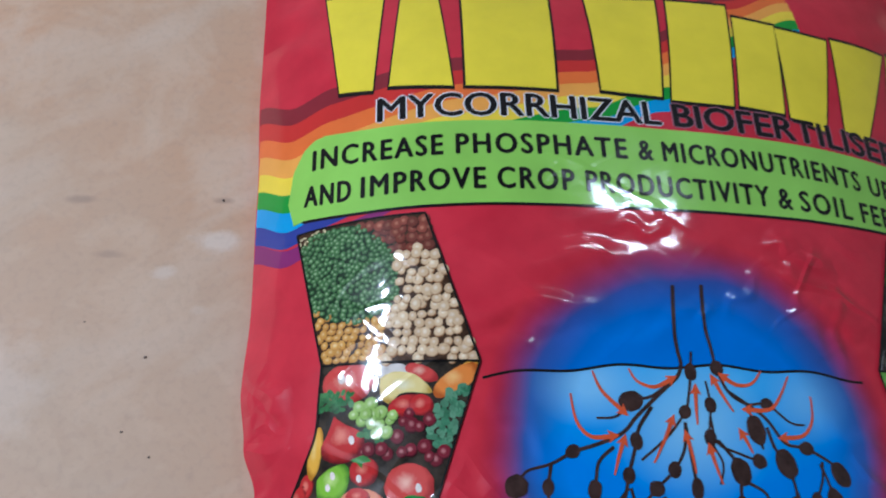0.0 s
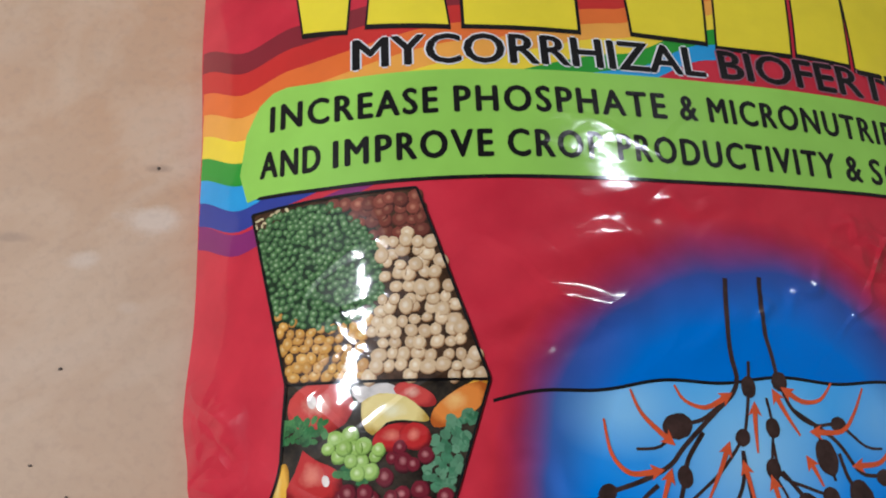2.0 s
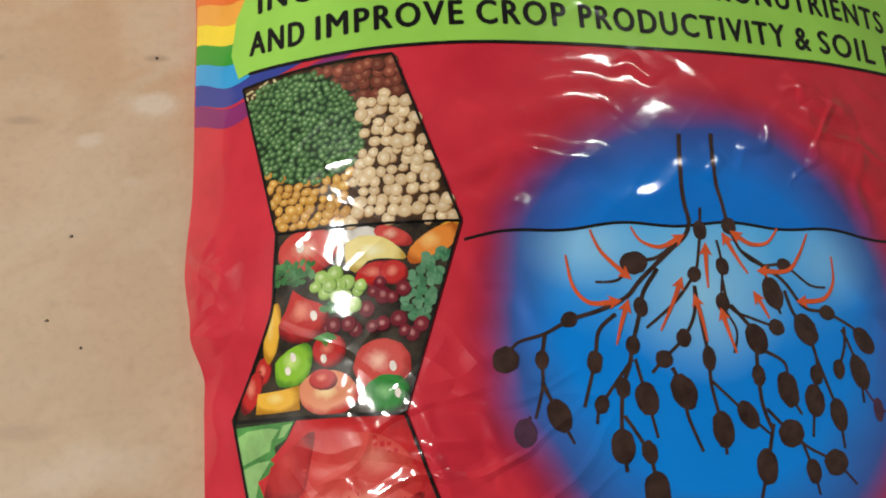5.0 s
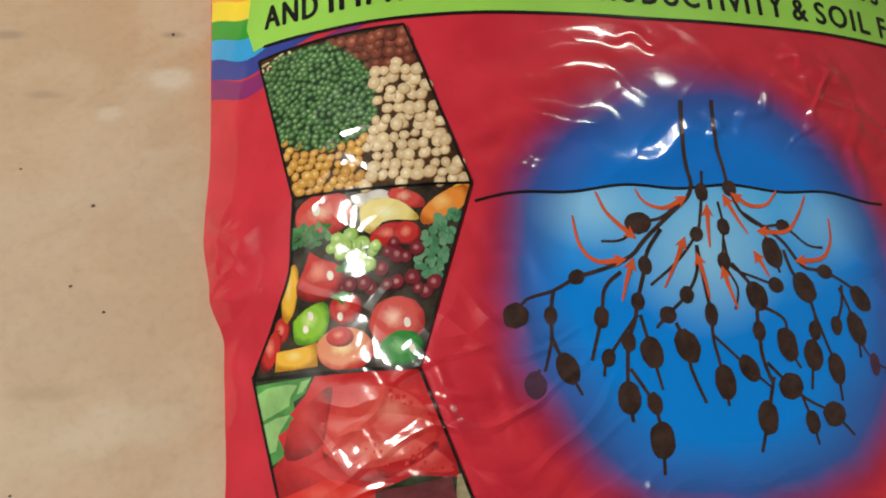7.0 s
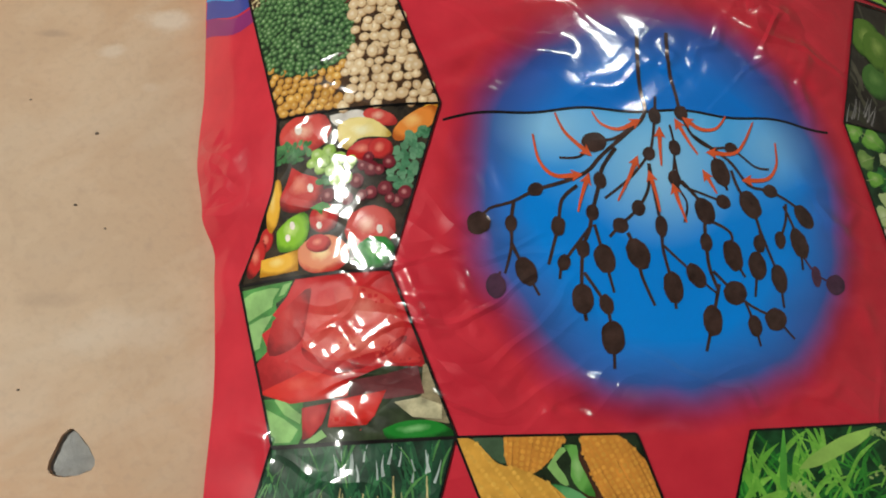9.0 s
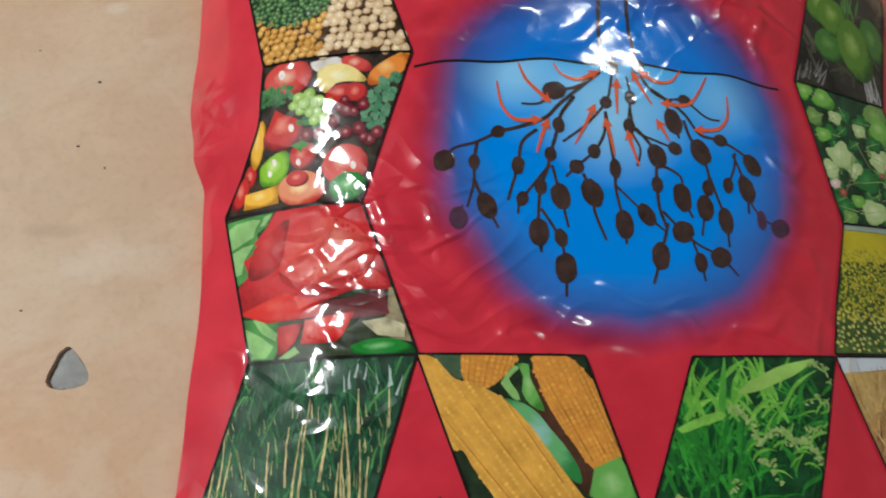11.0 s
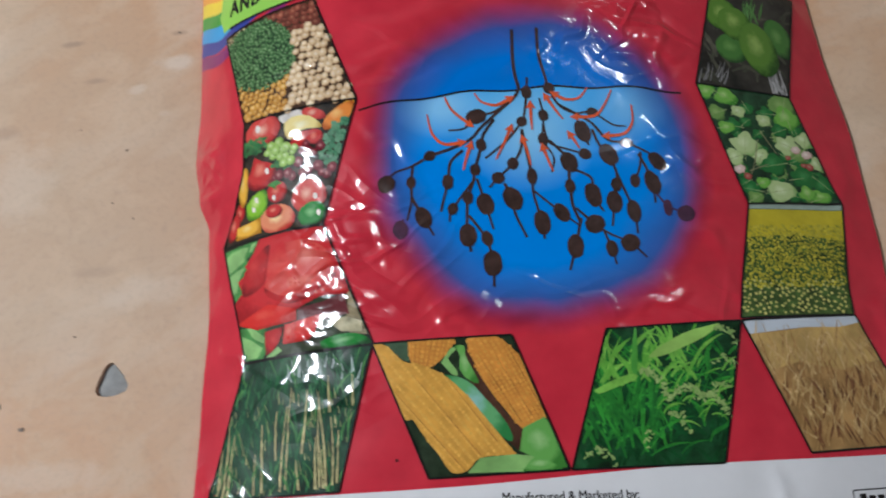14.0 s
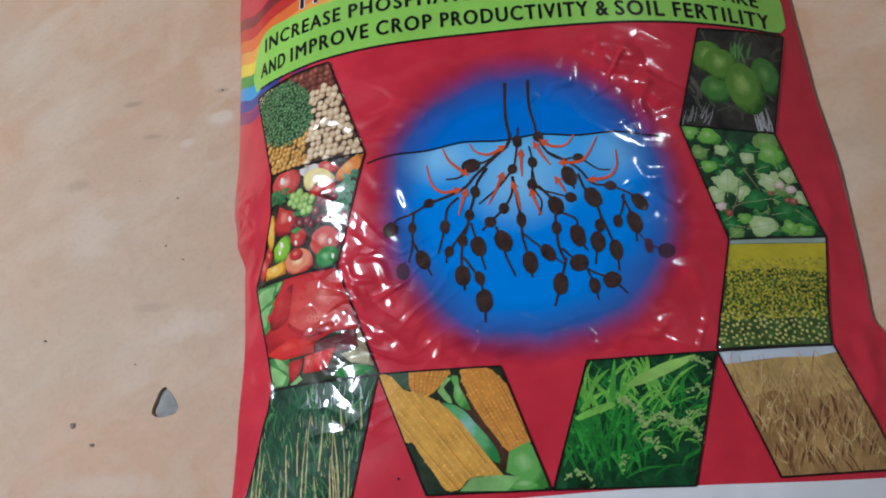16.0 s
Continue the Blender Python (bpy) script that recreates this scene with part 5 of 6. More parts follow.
arcs("cane_foliage", at4, 210, C_GREEN, p4, 4.6, Q4, "printed green cane leaves", (0, 1), (0.1, 1.0), (7, 18), (-0.28, 0.28), (0.0, 0.5), (0.5, 1.3))
arcs("cane_foliage", at4, 30, C_FRESH, p4, 5, Q4, "printed fresh green cane leaves", (0, 1), (0.12, 0.7), (5, 14), (-0.4, 0.4), (0.0, 0.9), (0.35, 0.8))
arcs("cane_foliage", at4, 22, C_FRESH, p4, 6.4, Q4, "printed fresh green cane leaves", (0.02, 1), (0.85, 1.05), (4, 10), (-0.4, 0.4), (0.1, 0.9), (0.4, 1.0))
blades("cane_sky_gap", at4, 16, ink("sky_gap_ink", (0.36, 0.44, 0.42), 0.3), p4, 4.8, rnd, Q4, "printed pale sky between cane tips", u=(0.4, 1), v=(0.1, 0.24), length=(3, 6), lean=(-0.3, 0.4), width=(0.4, 1.0))
blades("cane_growth", at4, 90, ink("cane_chip_ink", (0.44, 0.42, 0.20), 0.5, 300, 0.9, (0.16, 0.24, 0.08)), p4, 5.6, rnd, Q4, "printed pale cane stubble", v=(0.35, 1.0), length=(1.5, 5), lean=(-0.3, 0.3), width=(0.2, 0.55))
for u0, low, tall in ((0.07, 0.97, 22), (0.12, 0.99, 24), (0.15, 0.98, 19), (0.36, 0.98, 12), (0.42, 0.97, 20), (0.47, 0.75, 14), (0.56, 0.97, 26), (0.60, 0.96, 30), (0.66, 0.72, 18), (0.70, 0.97, 9), (0.82, 0.97, 15),
                      (0.85, 0.96, 26), (0.88, 0.97, 17), (0.90, 0.97, 28), (0.94, 0.95, 20), (0.97, 0.94, 16), (0.80, 0.45, 10), (0.96, 0.42, 9)):
    # jointed stalk, each length a little aside of the last
    bm, p, a = bmesh.new(), at4(u0, low), rnd.uniform(-0.05, 0.12)
    step, pts = rnd.uniform(2.2, 3.4), []
    for k in range(int(tall / step) + 1):
        pts += [p, p + Vector((math.sin(a), math.cos(a))) * step * 0.93]
        p, a = pts[-1] + Vector((rnd.uniform(-0.16, 0.16), step * 0.07)), a + rnd.uniform(-0.05, 0.05)
    add_ribbon(bm, pts, rnd.uniform(0.6, 0.9), 0.3)
    cut_to(bm, Q4)
    part("cane_stalk", drape(bm, 6, 0), C_PALE, p4, "printed pale jointed cane stalk")

# maize
Q5 = [(-60.2, 0.7), (-15.0, -0.5), (-1.4, -43.1), (-44.8, -42.4)]
p5, at5 = panel("maize_picture", Q5, ink("maize_shade_ink", (0.016, 0.030, 0.014), 0.7, 160), "printed picture of ripe maize cobs")
M_COB = ink("cob_ink", (0.64, 0.33, 0.055), 0.22, 150)
M_COB2 = ink("orange_cob_ink", (0.60, 0.24, 0.04), 0.25, 150)
M_KERN = ink("kernel_ink", (0.72, 0.41, 0.08), 0.22, 500, 0.5, (0.64, 0.31, 0.05))
M_KERN2 = ink("orange_kernel_ink", (0.68, 0.33, 0.06), 0.22, 500, 0.6, (0.56, 0.20, 0.03))
M_FURROW = ink("furrow_ink", (0.42, 0.17, 0.03), 0.4, 300)
M_HUSK = photo_ink("husk_ink", (0.05, 0.20, 0.03), (0.14, 0.38, 0.08), (0.30, 0.54, 0.20))
M_HUSK2 = photo_ink("blue_husk_ink", (0.03, 0.20, 0.05), (0.13, 0.38, 0.15), (0.26, 0.50, 0.44))
M_HUSK3 = ink("light_husk_ink", (0.24, 0.46, 0.14), 0.3, 70)


def cob(outline, a, b, half, layer, body, grain):
    """A printed cob: its outline, rows of kernels from a to b, and a few furrows between the rows."""
    pts = [at5(*w) for w in outline]
    pts = smooth_line([tuple(p) for p in pts] + [tuple(pts[0])], 1.2)[:-1]
    inside = lambda p: sum(((q.y > p.y) != (r.y > p.y)) and (p.x < (r.x - q.x) * (p.y - q.y) / (r.y - q.y) + q.x) for q, r in zip(pts, pts[1:] + pts[:1])) % 2
    ob = piece("cob", at5, outline, body, p5, layer, "printed golden maize cob", Q5)
    a, b = at5(*a), at5(*b)
    d, ln = (b - a).normalized(), (b - a).length
    e, rows = Vector((-d.y, d.x)), 13
    bm, furrow = bmesh.new(), bmesh.new()
    for i in range(rows):
        s = (i - (rows - 1) / 2) / (rows / 2)
        side = math.sin(s * 1.35) * half
        k = 0.0
        while k < ln:
            p = a + d * k + e * side * (1 - 0.25 * k / ln)
            if inside(p):
                add_blob(bm, p.x, p.y, rnd.uniform(0.55, 0.72), max(0.3, 0.62 * math.cos(s * 1.2)), math.atan2(d.y, d.x) + rnd.uniform(-0.1, 0.1), 7, 0.1, rnd)
            k += rnd.uniform(1.25, 1.5)
        if i in (3, 6, 9):
            line = [a + d * t + e * (side + 0.55) * (1 - 0.25 * t / ln) for t in np.linspace(ln * 0.25, ln * 0.9, 14)]
            line = [p for p in line if inside(p)]
            if len(line) > 2:
                add_ribbon(furrow, line, 0.14, 0.34)
    cut_to(bm, Q5)
    part("kernel_cover", drape(bm, layer + 0.7, 0), grain, p5, "printed rows of golden kernels")["kind"] = "stuff"
    cut_to(furrow, Q5)
    part("furrow", drape(furrow, layer + 1.0, 0), M_FURROW, p5, "printed darker furrows between kernel rows")["kind"] = "stuff"


piece("husk", at5, [(0.09, 0.01), (0.25, 0), (0.24, 0.13), (0.19, 0.15), (0.13, 0.09)], ink("dull_leaf_ink", (0.06, 0.11, 0.06), 0.4, 120), p5, 4, "printed dull green leaf", Q5)
cob([(0.26, 0), (0.59, 0), (0.54, 0.07), (0.42, 0.17), (0.3, 0.22), (0.22, 0.16)], (0.43, -0.03), (0.29, 0.24), 9, 4.3, M_COB2, M_KERN2)
cob([(0.68, 0.01), (0.88, 0), (0.99, 0.15), (1.05, 0.32), (1.04, 0.56), (0.99, 0.63), (0.82, 0.68), (0.78, 0.67), (0.71, 0.48), (0.66, 0.29), (0.65, 0.14)], (0.79, -0.02), (0.9, 0.68), 8.5, 5, M_COB2, M_KERN2)
piece("husk_gap", at5, [(0.66, 0.07), (0.66, 0.22), (0.68, 0.4), (0.74, 0.6), (0.79, 0.71), (0.73, 0.84), (0.67, 0.79), (0.6, 0.44), (0.56, 0.24)], ink("husk_gap_ink", (0.06, 0.025, 0.015), 0.5, 120), p5, 5.6, "printed dark gap beside the cob", Q5)
piece("husk", at5, [(0.57, 0.06), (0.64, 0.06), (0.62, 0.14), (0.63, 0.25), (0.63, 0.35), (0.56, 0.31), (0.54, 0.23), (0.58, 0.14)], M_HUSK, p5, 6, "printed green husk", Q5)
piece("husk", at5, [(0.43, 0.18), (0.49, 0.12), (0.55, 0.07), (0.57, 0.09), (0.49, 0.15), (0.51, 0.22), (0.51, 0.28), (0.47, 0.27)], M_HUSK3, p5, 6.1, "printed pale husk strand", Q5)
piece("husk", at5, [(0.41, 0.27), (0.5, 0.29), (0.58, 0.35), (0.63, 0.46), (0.68, 0.57), (0.71, 0.69), (0.69, 0.78), (0.62, 0.73), (0.56, 0.56), (0.5, 0.41)], M_HUSK2, p5, 6.4, "printed blue green husk", Q5)
cob([(-0.04, -0.02), (0.09, 0.02), (0.17, 0.15), (0.27, 0.18), (0.41, 0.27), (0.5, 0.41), (0.56, 0.56), (0.62, 0.72), (0.67, 0.85), (0.66, 0.87), (0.42, 0.88), (0.3, 0.96), (0.18, 0.97), (0.14, 0.84), (0.08, 0.66), (0.06, 0.58), (-0.04, 0.56), (-0.06, 0.30)], (0.09, 0.02), (0.46, 0.97), 14.5, 7, M_COB, M_KERN)
piece("husk", at5, [(0.8, 0.69), (0.98, 0.62), (1, 0.68), (0.99, 0.98), (0.88, 0.99), (0.83, 0.92), (0.71, 0.85)], M_HUSK, p5, 8.6, "printed green husk", Q5, False)
piece("husk", at5, [(0.3, 0.97), (0.42, 0.88), (0.66, 0.87), (0.81, 0.89), (0.85, 1), (0.29, 0.98)], M_HUSK3, p5, 8.4, "printed light green husk", Q5, False)
piece("husk", at5, [(0.67, 0.99), (0.79, 0.9), (0.86, 0.92), (0.95, 1)], M_HUSK, p5, 8.9, "printed green husk fold", Q5)

# rice
Q6 = [(15.3, -1.0), (59.6, -0.6), (45.7, -44.6), (-0.8, -43.2)]
p6, at6 = panel("rice_picture", Q6, ink("rice_shade_ink", (0.010, 0.055, 0.018), 0.8, 130), "printed picture of a green rice crop")
R_LIGHT = ink("rice_light_ink", (0.20, 0.47, 0.07), 0.35, 250, 0.8, (0.08, 0.32, 0.03))
R_MID = ink("rice_mid_ink", (0.04, 0.27, 0.03), 0.4, 250, 0.9, (0.012, 0.10, 0.02))
R_DEEP = ink("rice_deep_ink", (0.008, 0.07, 0.018), 0.6, 250, 0.6)
R_EAR = ink("rice_ear_ink", (0.32, 0.44, 0.15), 0.3, 400, 0.8, (0.18, 0.32, 0.08))
arcs("rice_foliage", at6, 130, R_DEEP, p6, 4.5, Q6, "printed dark rice leaves", (0, 1), (0.45, 1.05), (6, 14), (-0.9, 0.9), (0.2, 1.2), (0.8, 2.0))
arcs("rice_foliage", at6, 110, R_MID, p6, 5, Q6, "printed green rice leaves", (0.02, 1), (0.25, 0.95), (7, 16), (-0.8, 1.1), (0.2, 1.3), (0.6, 1.5))
arcs("rice_foliage", at6, 34, R_MID, p6, 5.6, Q6, "printed green rice leaves", (0.12, 0.5), (0.6, 0.95), (12, 22), (-0.35, 0.35), (0.0, 0.6), (0.9, 1.8))
arcs("rice_foliage", at6, 46, R_LIGHT, p6, 6, Q6, "printed light rice leaves", (0.0, 0.75), (0.18, 0.45), (7, 15), (-0.8, 0.9), (0.0, 0.9), (0.7, 1.7))
arcs("rice_foliage", at6, 34, R_LIGHT, p6, 6.3, Q6, "printed light rice leaves", (0.45, 1.0), (0.3, 0.75), (4, 9), (0.2, 1.3), (0.3, 1.4), (0.4, 0.9))
piece("broad_leaf", at6, [(0.35, 0.24), (0.41, 0.17), (0.59, 0.07), (0.75, 0.03), (0.85, 0.02), (0.74, 0.11), (0.59, 0.18), (0.46, 0.23)], ink("broad_rice_ink", (0.30, 0.52, 0.11), 0.25, 90), p6, 7, "printed broad bright rice leaf", Q6)
piece("broad_leaf", at6, [(0.21, 0.01), (0.22, 0.01), (0.27, 0.2), (0.3, 0.38), (0.25, 0.32), (0.22, 0.16)], ink("upright_rice_ink", (0.09, 0.36, 0.05), 0.3, 90), p6, 7, "printed upright rice leaf", Q6)
piece("broad_leaf", at6, [(0.02, 0.45), (0.15, 0.38), (0.28, 0.35), (0.3, 0.39), (0.17, 0.44), (0.06, 0.48)], R_LIGHT, p6, 7.2, "printed broad rice leaf", Q6)
ears = []
for x0, y0, x1, y1, many in ((0.32, 0.34, 0.54, 0.53, 44), (0.54, 0.54, 0.78, 0.52, 40), (0.74, 0.54, 0.99, 0.67, 54), (0.82, 0.55, 0.96, 0.49, 16), (0.81, 0.06, 1, 0.18, 22), (0.57, 0.65, 0.73, 0.8, 20), (0.05, 0.9, 0.28, 0.98, 22), (0.44, 0.81, 0.49, 0.87, 8), (0.84, 0.29, 1.01, 0.36, 14)):
    for k in range(many):
        t = k / (many - 1)
        ears.append(at6(x0 + (x1 - x0) * t, y0 + (y1 - y0) * t - 0.06 * math.sin(3.1 * t)) + Vector((rnd.uniform(-1.0, 1.0), rnd.uniform(-1.0, 1.0))))
grains("rice_ear_mass", ears, 0.8, 0.38, R_EAR, p6, 7.6, rnd, "printed rice ears", 7)

# wheat
Q7 = [(60.0, -0.6), (100.9, 0.2), (114.3, -42.8), (73.5, -43.4)]
p7, at7 = panel("wheat_picture", Q7, ink("wheat_shade_ink", (0.36, 0.21, 0.075), 0.5, 70), "printed picture of ripe wheat")
piece("sky_strip", at7, [(0, 0), (1, 0), (1, 0.06), (0.8, 0.09), (0.5, 0.08), (0, 0.11)], ink("pale_sky_ink", (0.55, 0.60, 0.66), 0.08, 60), p7, 4, "printed pale sky", Q7, False)
piece("far_field", at7, [(0, 0.11), (0.3, 0.10), (0.5, 0.08), (0.8, 0.09), (1, 0.06), (1, 0.36), (0.6, 0.42), (0.3, 0.34), (0, 0.40)], ink("far_wheat_ink", (0.50, 0.33, 0.11), 0.3, 90), p7, 4, "printed golden far field", Q7, False)
W_INK = ink("wheat_ink", (0.46, 0.28, 0.10), 0.4, 300, 0.9, (0.26, 0.13, 0.045))
W_PALE = ink("wheat_ear_ink", (0.62, 0.44, 0.20), 0.35, 400, 0.8, (0.44, 0.27, 0.09))
arcs("wheat_growth", at7, 170, W_INK, p7, 5, Q7, "printed wheat stalks", (0, 1), (0.3, 1.05), (6, 14), (-0.35, 0.4), (0.0, 0.45), (0.3, 0.8))
arcs("wheat_growth", at7, 130, W_PALE, p7, 5.3, Q7, "printed golden wheat stalks", (0, 1), (0.18, 0.95), (4, 10), (-0.4, 0.45), (0.0, 0.7), (0.25, 0.6))
arcs("wheat_shade", at7, 55, ink("wheat_deep_ink", (0.17, 0.075, 0.03), 0.5, 250), p7, 5.1, Q7, "printed brown gaps between wheat stalks", (0, 1), (0.55, 1.05), (4, 10), (-0.4, 0.4), (0.0, 0.4), (0.5, 1.1))
awned = []
for _ in range(26):
    p, a = at7(rnd.uniform(0.04, 0.96), rnd.uniform(0.2, 0.95)), rnd.uniform(-1.2, 1.2)
    awned += [p + Vector((math.sin(a), math.cos(a))) * 0.55 * k + Vector((rnd.uniform(-0.3, 0.3), 0)) for k in range(9)]
grains("wheat_ear_mass", awned, 0.42, 0.30, W_PALE, p7, 6, rnd, "printed wheat ears", 6)

# mustard
Q8 = [(71.2, 40.4), (107.7, 41.1), (100.6, 0.4), (60.0, 0.2)]
p8, at8 = panel("mustard_picture", Q8, ink("mustard_leaf_ink", (0.055, 0.10, 0.020), 0.7, 260), "printed picture of a flowering mustard field")
M_Y1 = ink("mustard_far_ink", (0.52, 0.43, 0.02), 0.15, 120)
piece("far_field", at8, [(0, 0.05), (1, 0.06), (1, 0.34), (0.5, 0.28), (0, 0.30)], M_Y1, p8, 4, "printed yellow far field", Q8, False)
piece("sky_strip", at8, [(0, 0), (1, 0), (1, 0.055), (0, 0.045)], ink("grey_sky_ink", (0.30, 0.38, 0.32), 0.1), p8, 4, "printed grey sky", Q8, False)
grains("mustard_bloom", scatter(at8, lambda u, v: 0.20 < v < 0.74 and 0.02 < u < 0.98 and rnd.random() < 1.25 - v, 0.85, rnd, 5000), 0.66, 0.50, ink("mustard_flower_ink", (0.54, 0.46, 0.04), 0.3, 500, 0.8, (0.20, 0.22, 0.02)), p8, 5, rnd, "printed yellow mustard flowers", 7)
grains("mustard_bloom", scatter(at8, lambda u, v: 0.68 < v < 0.97 and 0.02 < u < 0.97, 1.35, rnd, 2500), 0.62, 0.5, ink("mustard_near_ink", (0.58, 0.54, 0.16), 0.25, 500, 0.5, (0.3, 0.34, 0.08)), p8, 5, rnd, "printed pale yellow flowers", 7)

# cotton
Q9 = [(60.2, 86.0), (96.3, 83.0), (107.5, 41.3), (71.2, 40.4)]
p9, at9 = panel("cotton_picture", Q9, ink("cotton_shade_ink", (0.014, 0.05, 0.02), 0.8, 110), "printed picture of leafy cotton plants")
L_FRESH = photo_ink("cotton_fresh_ink", (0.05, 0.22, 0.02), (0.17, 0.42, 0.06), (0.36, 0.58, 0.18))
L_PALE = photo_ink("cotton_pale_ink", (0.20, 0.36, 0.10), (0.44, 0.56, 0.25), (0.62, 0.72, 0.42))
L_DEEP = photo_ink("cotton_deep_ink", (0.006, 0.05, 0.012), (0.02, 0.15, 0.03), (0.06, 0.26, 0.07))
L_DULL = photo_ink("cotton_dull_ink", (0.06, 0.14, 0.03), (0.16, 0.30, 0.07), (0.26, 0.40, 0.12))
L_VEIN = ink("vein_ink", (0.30, 0.38, 0.16), 0.3, 300)


def cut_to_lines(pts):
    bm = bmesh.new()
    add_ribbon(bm, smooth_line([tuple(p) for p in pts]), 0.5, 0.3)
    return bm


def lobed_leaf(u, v, size, turn, material, layer, lobes=5):
    """A broad leaf with blunt lobes and its midrib."""
    c, bm, size = at9(u, v), bmesh.new(), size * 1.3
    vs = []
    for k in range(40):
        a = 2 * math.pi * k / 40
        r = size * (0.86 + 0.14 * math.cos(lobes * a) + rnd.uniform(-0.05, 0.05)) * (0.8 + 0.2 * math.cos(a))
        vs.append(bm.verts.new((c.x + r * math.cos(a + radians(turn)), c.y + 0.85 * r * math.sin(a + radians(turn)), 0)))
    bmesh.ops.triangulate(bm, faces=[bm.faces.new(vs)])
    part("leaf", drape(cut_to(bm, Q9), layer, 1.5), material, p9, "printed cotton leaf")
    bm, d = bmesh.new(), Vector((math.cos(radians(turn)), math.sin(radians(turn))))
    add_ribbon(bm, [c - d * size * 0.7, c, c + d * size * 0.8], 0.32, 0.1)
    part("vein", drape(cut_to(bm, Q9), layer + 0.4, 0), L_VEIN, p9, "printed pale leaf vein")


lobed_leaf(0.04, 0.06, 3.9, 20, L_FRESH, 4.5, 4)
lobed_leaf(0.24, 0.08, 4.6, -30, L_FRESH, 5, 3)
lobed_leaf(0.1, 0.24, 3.9, 200, L_DULL, 4.8, 4)
lobed_leaf(0.31, 0.22, 3.0, 30, L_PALE, 5.4, 4)
lobed_leaf(0.22, 0.35, 3.7, 170, L_DEEP, 5, 5)
lobed_leaf(0.1, 0.37, 3.2, 10, L_FRESH, 5.6, 3)
lobed_leaf(0.88, 0.11, 6.9, 70, L_DULL, 5, 3)
lobed_leaf(0.85, 0.25, 5.8, 100, L_FRESH, 5.3, 4)
lobed_leaf(0.58, 0.28, 3.2, 140, L_PALE, 5.5, 4)
lobed_leaf(0.68, 0.36, 3.5, 20, L_DEEP, 5.6, 5)
lobed_leaf(0.23, 0.53, 5.6, 80, L_PALE, 5.2, 5)
lobed_leaf(0.08, 0.62, 4.2, 200, L_PALE, 5.5, 4)
lobed_leaf(0.34, 0.62, 3.9, 60, L_PALE, 5.1, 4)
lobed_leaf(0.68, 0.48, 5.1, -20, L_PALE, 5.2, 5)
lobed_leaf(0.49, 0.67, 5.3, 190, L_DEEP, 6.2, 4)
lobed_leaf(0.93, 0.44, 4.2, 70, L_PALE, 5.4, 4)
lobed_leaf(0.77, 0.57, 3.9, 30, L_DULL, 5.2, 4)
lobed_leaf(0.97, 0.62, 3.9, -60, L_PALE, 5.1, 4)
lobed_leaf(0.69, 0.78, 5.6, 10, L_DEEP, 5.8, 5)
lobed_leaf(0.92, 0.83, 6.0, -40, L_DEEP, 5.5, 5)
lobed_leaf(0.79, 0.96, 4.2, 20, L_FRESH, 5.9, 4)
lobed_leaf(0.37, 0.9, 5.6, 10, L_PALE, 6.6, 3)
lobed_leaf(0.13, 0.89, 3.9, 170, L_DEEP, 6, 5)
lobed_leaf(0.24, 0.83, 2.8, 20, L_FRESH, 6.8, 3)
lobed_leaf(0.09, 0.96, 3.2, 30, L_DULL, 6.3, 4)
lobed_leaf(0.68, 0.93, 3.5, 100, L_FRESH, 6.2, 4)
for _ in range(34):
    lobed_leaf(rnd.uniform(0.04, 0.96), rnd.uniform(0.04, 0.96), rnd.uniform(2.2, 3.6), rnd.uniform(0, 360), rnd.choice((L_DEEP, L_DEEP, L_DULL, L_DEEP)), 4.15 + 0.3 * rnd.random(), 5)
BOLL, BUD = photo_ink("boll_ink", (0.40, 0.20, 0.16), (0.66, 0.50, 0.44), (0.80, 0.72, 0.66)), photo_ink("bud_ink", (0.16, 0.02, 0.02), (0.36, 0.08, 0.06), (0.50, 0.26, 0.20))
oval("boll", at9, 0.78, 0.52, 1.9, 1.5, 15, BOLL, p9, 7, "printed pinkish cotton boll", 0.2, Q9)
oval("boll", at9, 0.88, 0.56, 2.1, 1.7, 15, BOLL, p9, 7, "printed pinkish cotton boll", 0.2, Q9)
oval("boll", at9, 0.85, 0.67, 1.6, 1.3, 15, BUD, p9, 7, "printed dark red cotton bud", 0.2, Q9)
oval("boll", at9, 0.07, 0.72, 2.0, 1.6, 15, BOLL, p9, 7, "printed pinkish cotton boll", 0.2, Q9)
oval("boll", at9, 0.12, 0.78, 1.5, 1.2, 15, BUD, p9, 7, "printed dark red cotton bud", 0.2, Q9)
oval("boll", at9, 0.79, 0.66, 1.2, 0.9, 15, BUD, p9, 7, "printed dark red cotton bud", 0.2, Q9)
oval("boll", at9, 0.65, 0.6, 1.2, 0.9, 15, BUD, p9, 7, "printed dark red cotton bud", 0.2, Q9)
part("stem", drape(cut_to_lines([at9(*w) for w in [(0.47, 0.37), (0.5, 0.46), (0.54, 0.57)]]), 6.5, 0), ink("cotton_stem_ink", (0.20, 0.20, 0.10), 0.4, 200), p9, "printed thin stem")
part("stem", drape(cut_to_lines([at9(*w) for w in [(0.37, 0.49), (0.25, 0.67), (0.11, 0.81)]]), 6.5, 0), ink("cotton_stem_ink", (0.20, 0.20, 0.10), 0.4, 200), p9, "printed thin stem")
part("stem", drape(cut_to_lines([at9(*w) for w in [(0.17, 0.73), (0.39, 0.67)]]), 6.5, 0), ink("cotton_stem_ink", (0.20, 0.20, 0.10), 0.4, 200), p9, "printed thin stem")

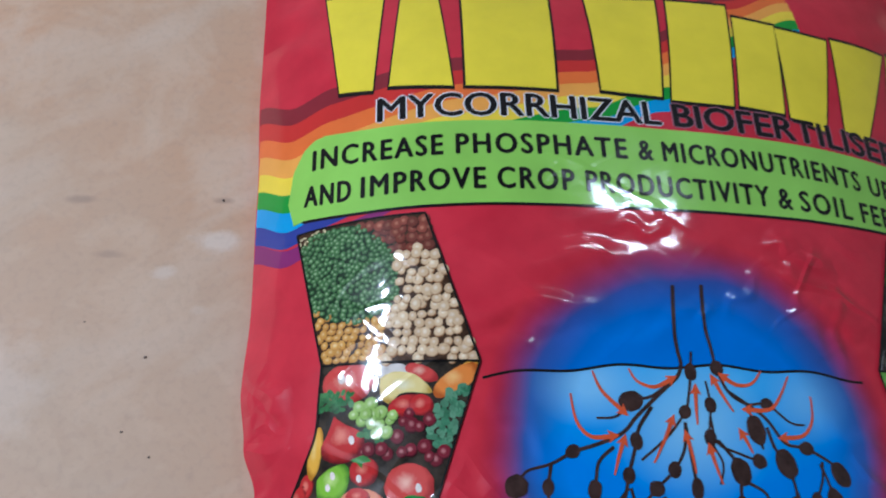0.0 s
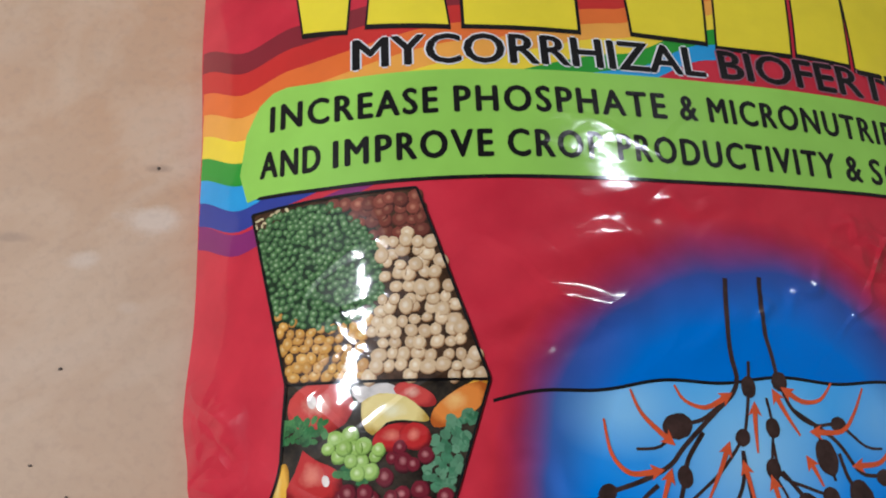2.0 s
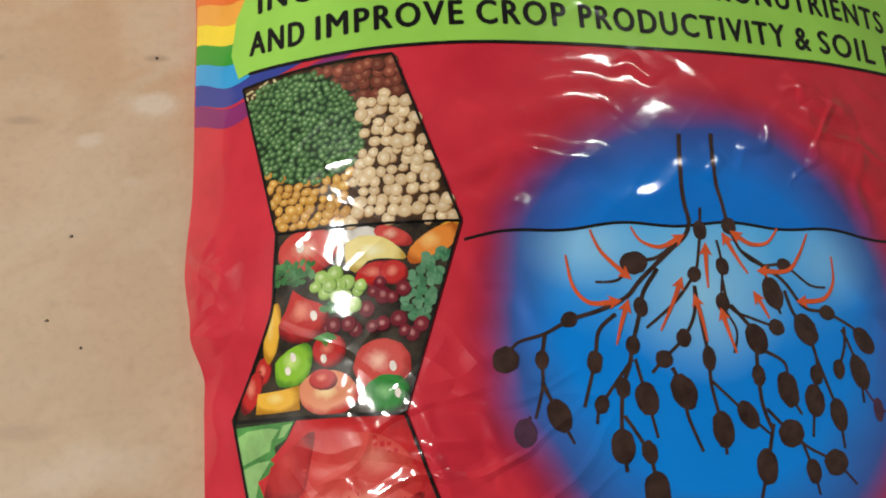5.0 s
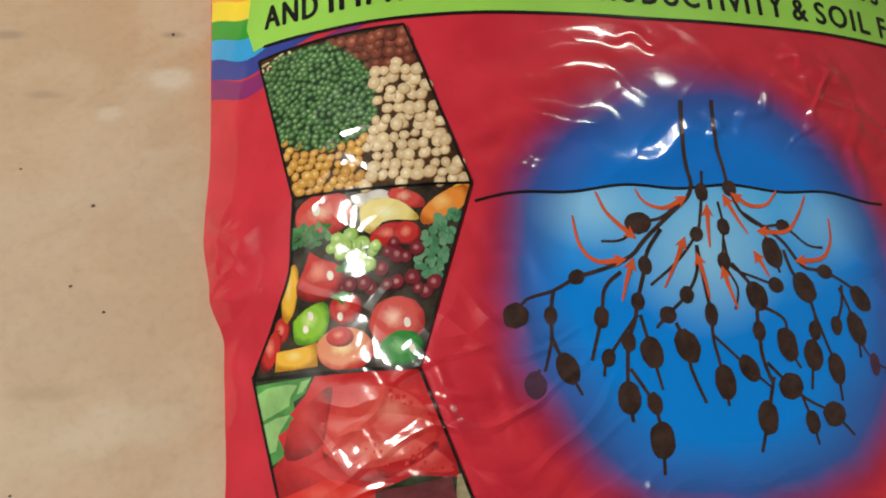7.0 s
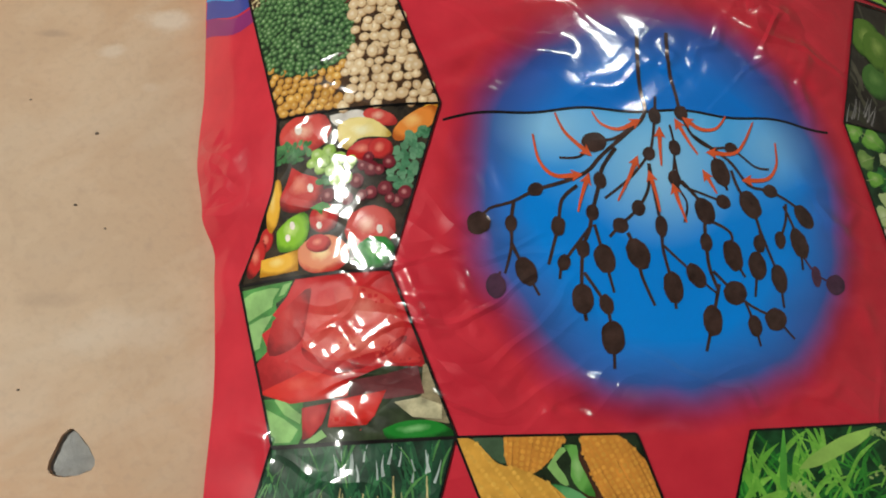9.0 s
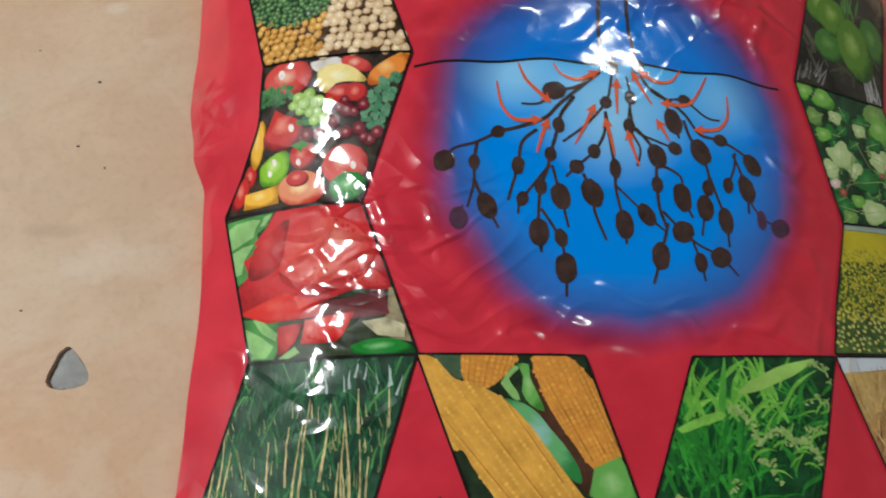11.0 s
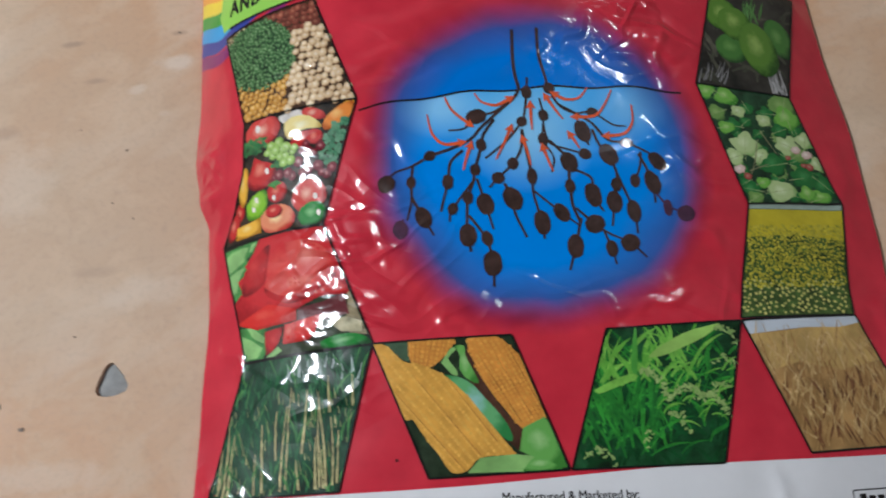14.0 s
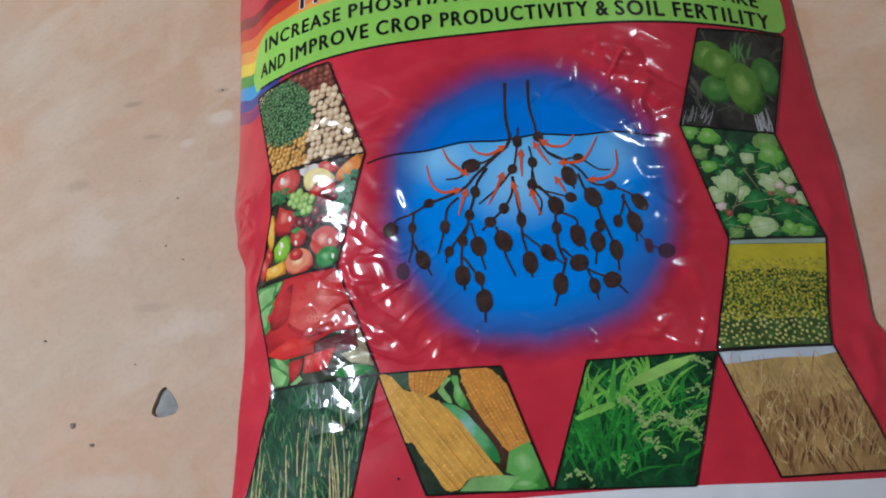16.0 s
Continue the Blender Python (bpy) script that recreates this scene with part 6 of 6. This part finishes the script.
# coconuts
Q10 = [(73.7, 128.4), (109.6, 128.8), (96.5, 83.0), (60.2, 86.0)]
p10, at10 = panel("coconut_picture", Q10, ink("palm_shade_ink", (0.028, 0.026, 0.020), 0.8, 90), "printed picture of green coconuts")
NUT = photo_ink("coconut_ink", (0.02, 0.075, 0.008), (0.10, 0.22, 0.025), (0.27, 0.40, 0.09))
NUT2 = photo_ink("coconut_shade_ink", (0.015, 0.06, 0.012), (0.06, 0.18, 0.03), (0.14, 0.30, 0.07))
DUSK = ink("dusky_frond_ink", (0.09, 0.085, 0.06), 0.5, 120, 0.8, (0.03, 0.035, 0.02))
arcs("palm_foliage", at10, 40, DUSK, p10, 4.5, Q10, "printed dusky palm fronds", (0, 1), (0.1, 1.0), (6, 14), (-1.2, 1.2), (0.1, 0.8), (0.8, 2.2))
arcs("palm_foliage", at10, 8, ink("frond_ink", (0.10, 0.24, 0.06), 0.4, 250, 0.6), p10, 5, Q10, "printed green palm fronds", (0.42, 0.62), (0.28, 0.36), (6, 10), (-0.3, 0.5), (0.0, 0.4), (0.7, 1.4))
oval("coconut", at10, 0.33, 0.62, 6.4, 6.1, 0, NUT2, p10, 5.4, "printed shaded green coconut", 0.02, Q10)
oval("coconut", at10, 0.86, 0.45, 5.8, 8.7, 18, NUT2, p10, 5.8, "printed green coconut", 0.02, Q10)
oval("coconut", at10, 0.17, 0.29, 7.0, 7.0, 10, NUT, p10, 6, "printed bright green coconut", 0.02, Q10)
oval("coconut", at10, 0.33, 0.37, 7.0, 7.2, 25, NUT, p10, 6.2, "printed bright green coconut", 0.02, Q10)
oval("coconut", at10, 0.63, 0.59, 7.6, 11.6, 10, NUT, p10, 6.8, "printed bright green coconut", 0.02, Q10)
blades("pale_trunk", at10, 16, ink("pale_trunk_ink", (0.46, 0.45, 0.44), 0.4, 250, 0.7), p10, 6.4, rnd, Q10, "printed pale palm trunk", u=(0.82, 0.98), v=(0.92, 1.02), length=(7, 12), lean=(-0.1, 0.1), width=(0.4, 1.0))
blades("pale_trunk", at10, 9, ink("grey_trunk_ink", (0.30, 0.29, 0.29), 0.4, 250, 0.7), p10, 5.2, rnd, Q10, "printed grey palm trunks", u=(0.02, 0.3), v=(0.9, 1.02), length=(4, 8), lean=(0.2, 0.7), width=(0.4, 1.0))


# ---- specks of dirt on the floor and a pinhole mark on the film ----
def speck(x, y, r, seed, flat=0.5, material=None):
    bm = bmesh.new()
    bmesh.ops.create_icosphere(bm, subdivisions=2, radius=1.0)
    rnd2 = random.Random(seed)
    k = rnd2.uniform(0.5, 0.9)
    for v in bm.verts:
        q = 1 + rnd2.uniform(-0.25, 0.25)
        v.co = (x + v.co.x * r * q, y + v.co.y * r * k * q, max(0.0, v.co.z * r * flat + r * flat * 0.7))
    tagged(part("dirt_speck", bm, material or M_DIRT), "tiny dark speck of dirt on the floor", "dirt", "specks on the floor")


for i, (x, y, r) in enumerate(((-0.1617, 0.0965, 0.0005), (-0.2219, 0.0347, 0.0008), (-0.1422, 0.151, 0.0005),
                               (-0.166, 0.0735, 0.0005), (-0.182, 0.108, 0.0004), (-0.1765, 0.020, 0.0004), (-0.157, 0.066, 0.0004))):
    speck(x, y, r, i)
for i, (x, y, r) in enumerate(((-0.2035, -0.004, 0.0014), (-0.1935, -0.0129, 0.0013))):
    speck(x, y, r, 20 + i, 0.12, M_STAIN)
part("ink_dot", blob(-54.5, -36.2, 0.55, 0.45, 3, 0, 9), M_BLACK, bag, "tiny black dot on the red film")
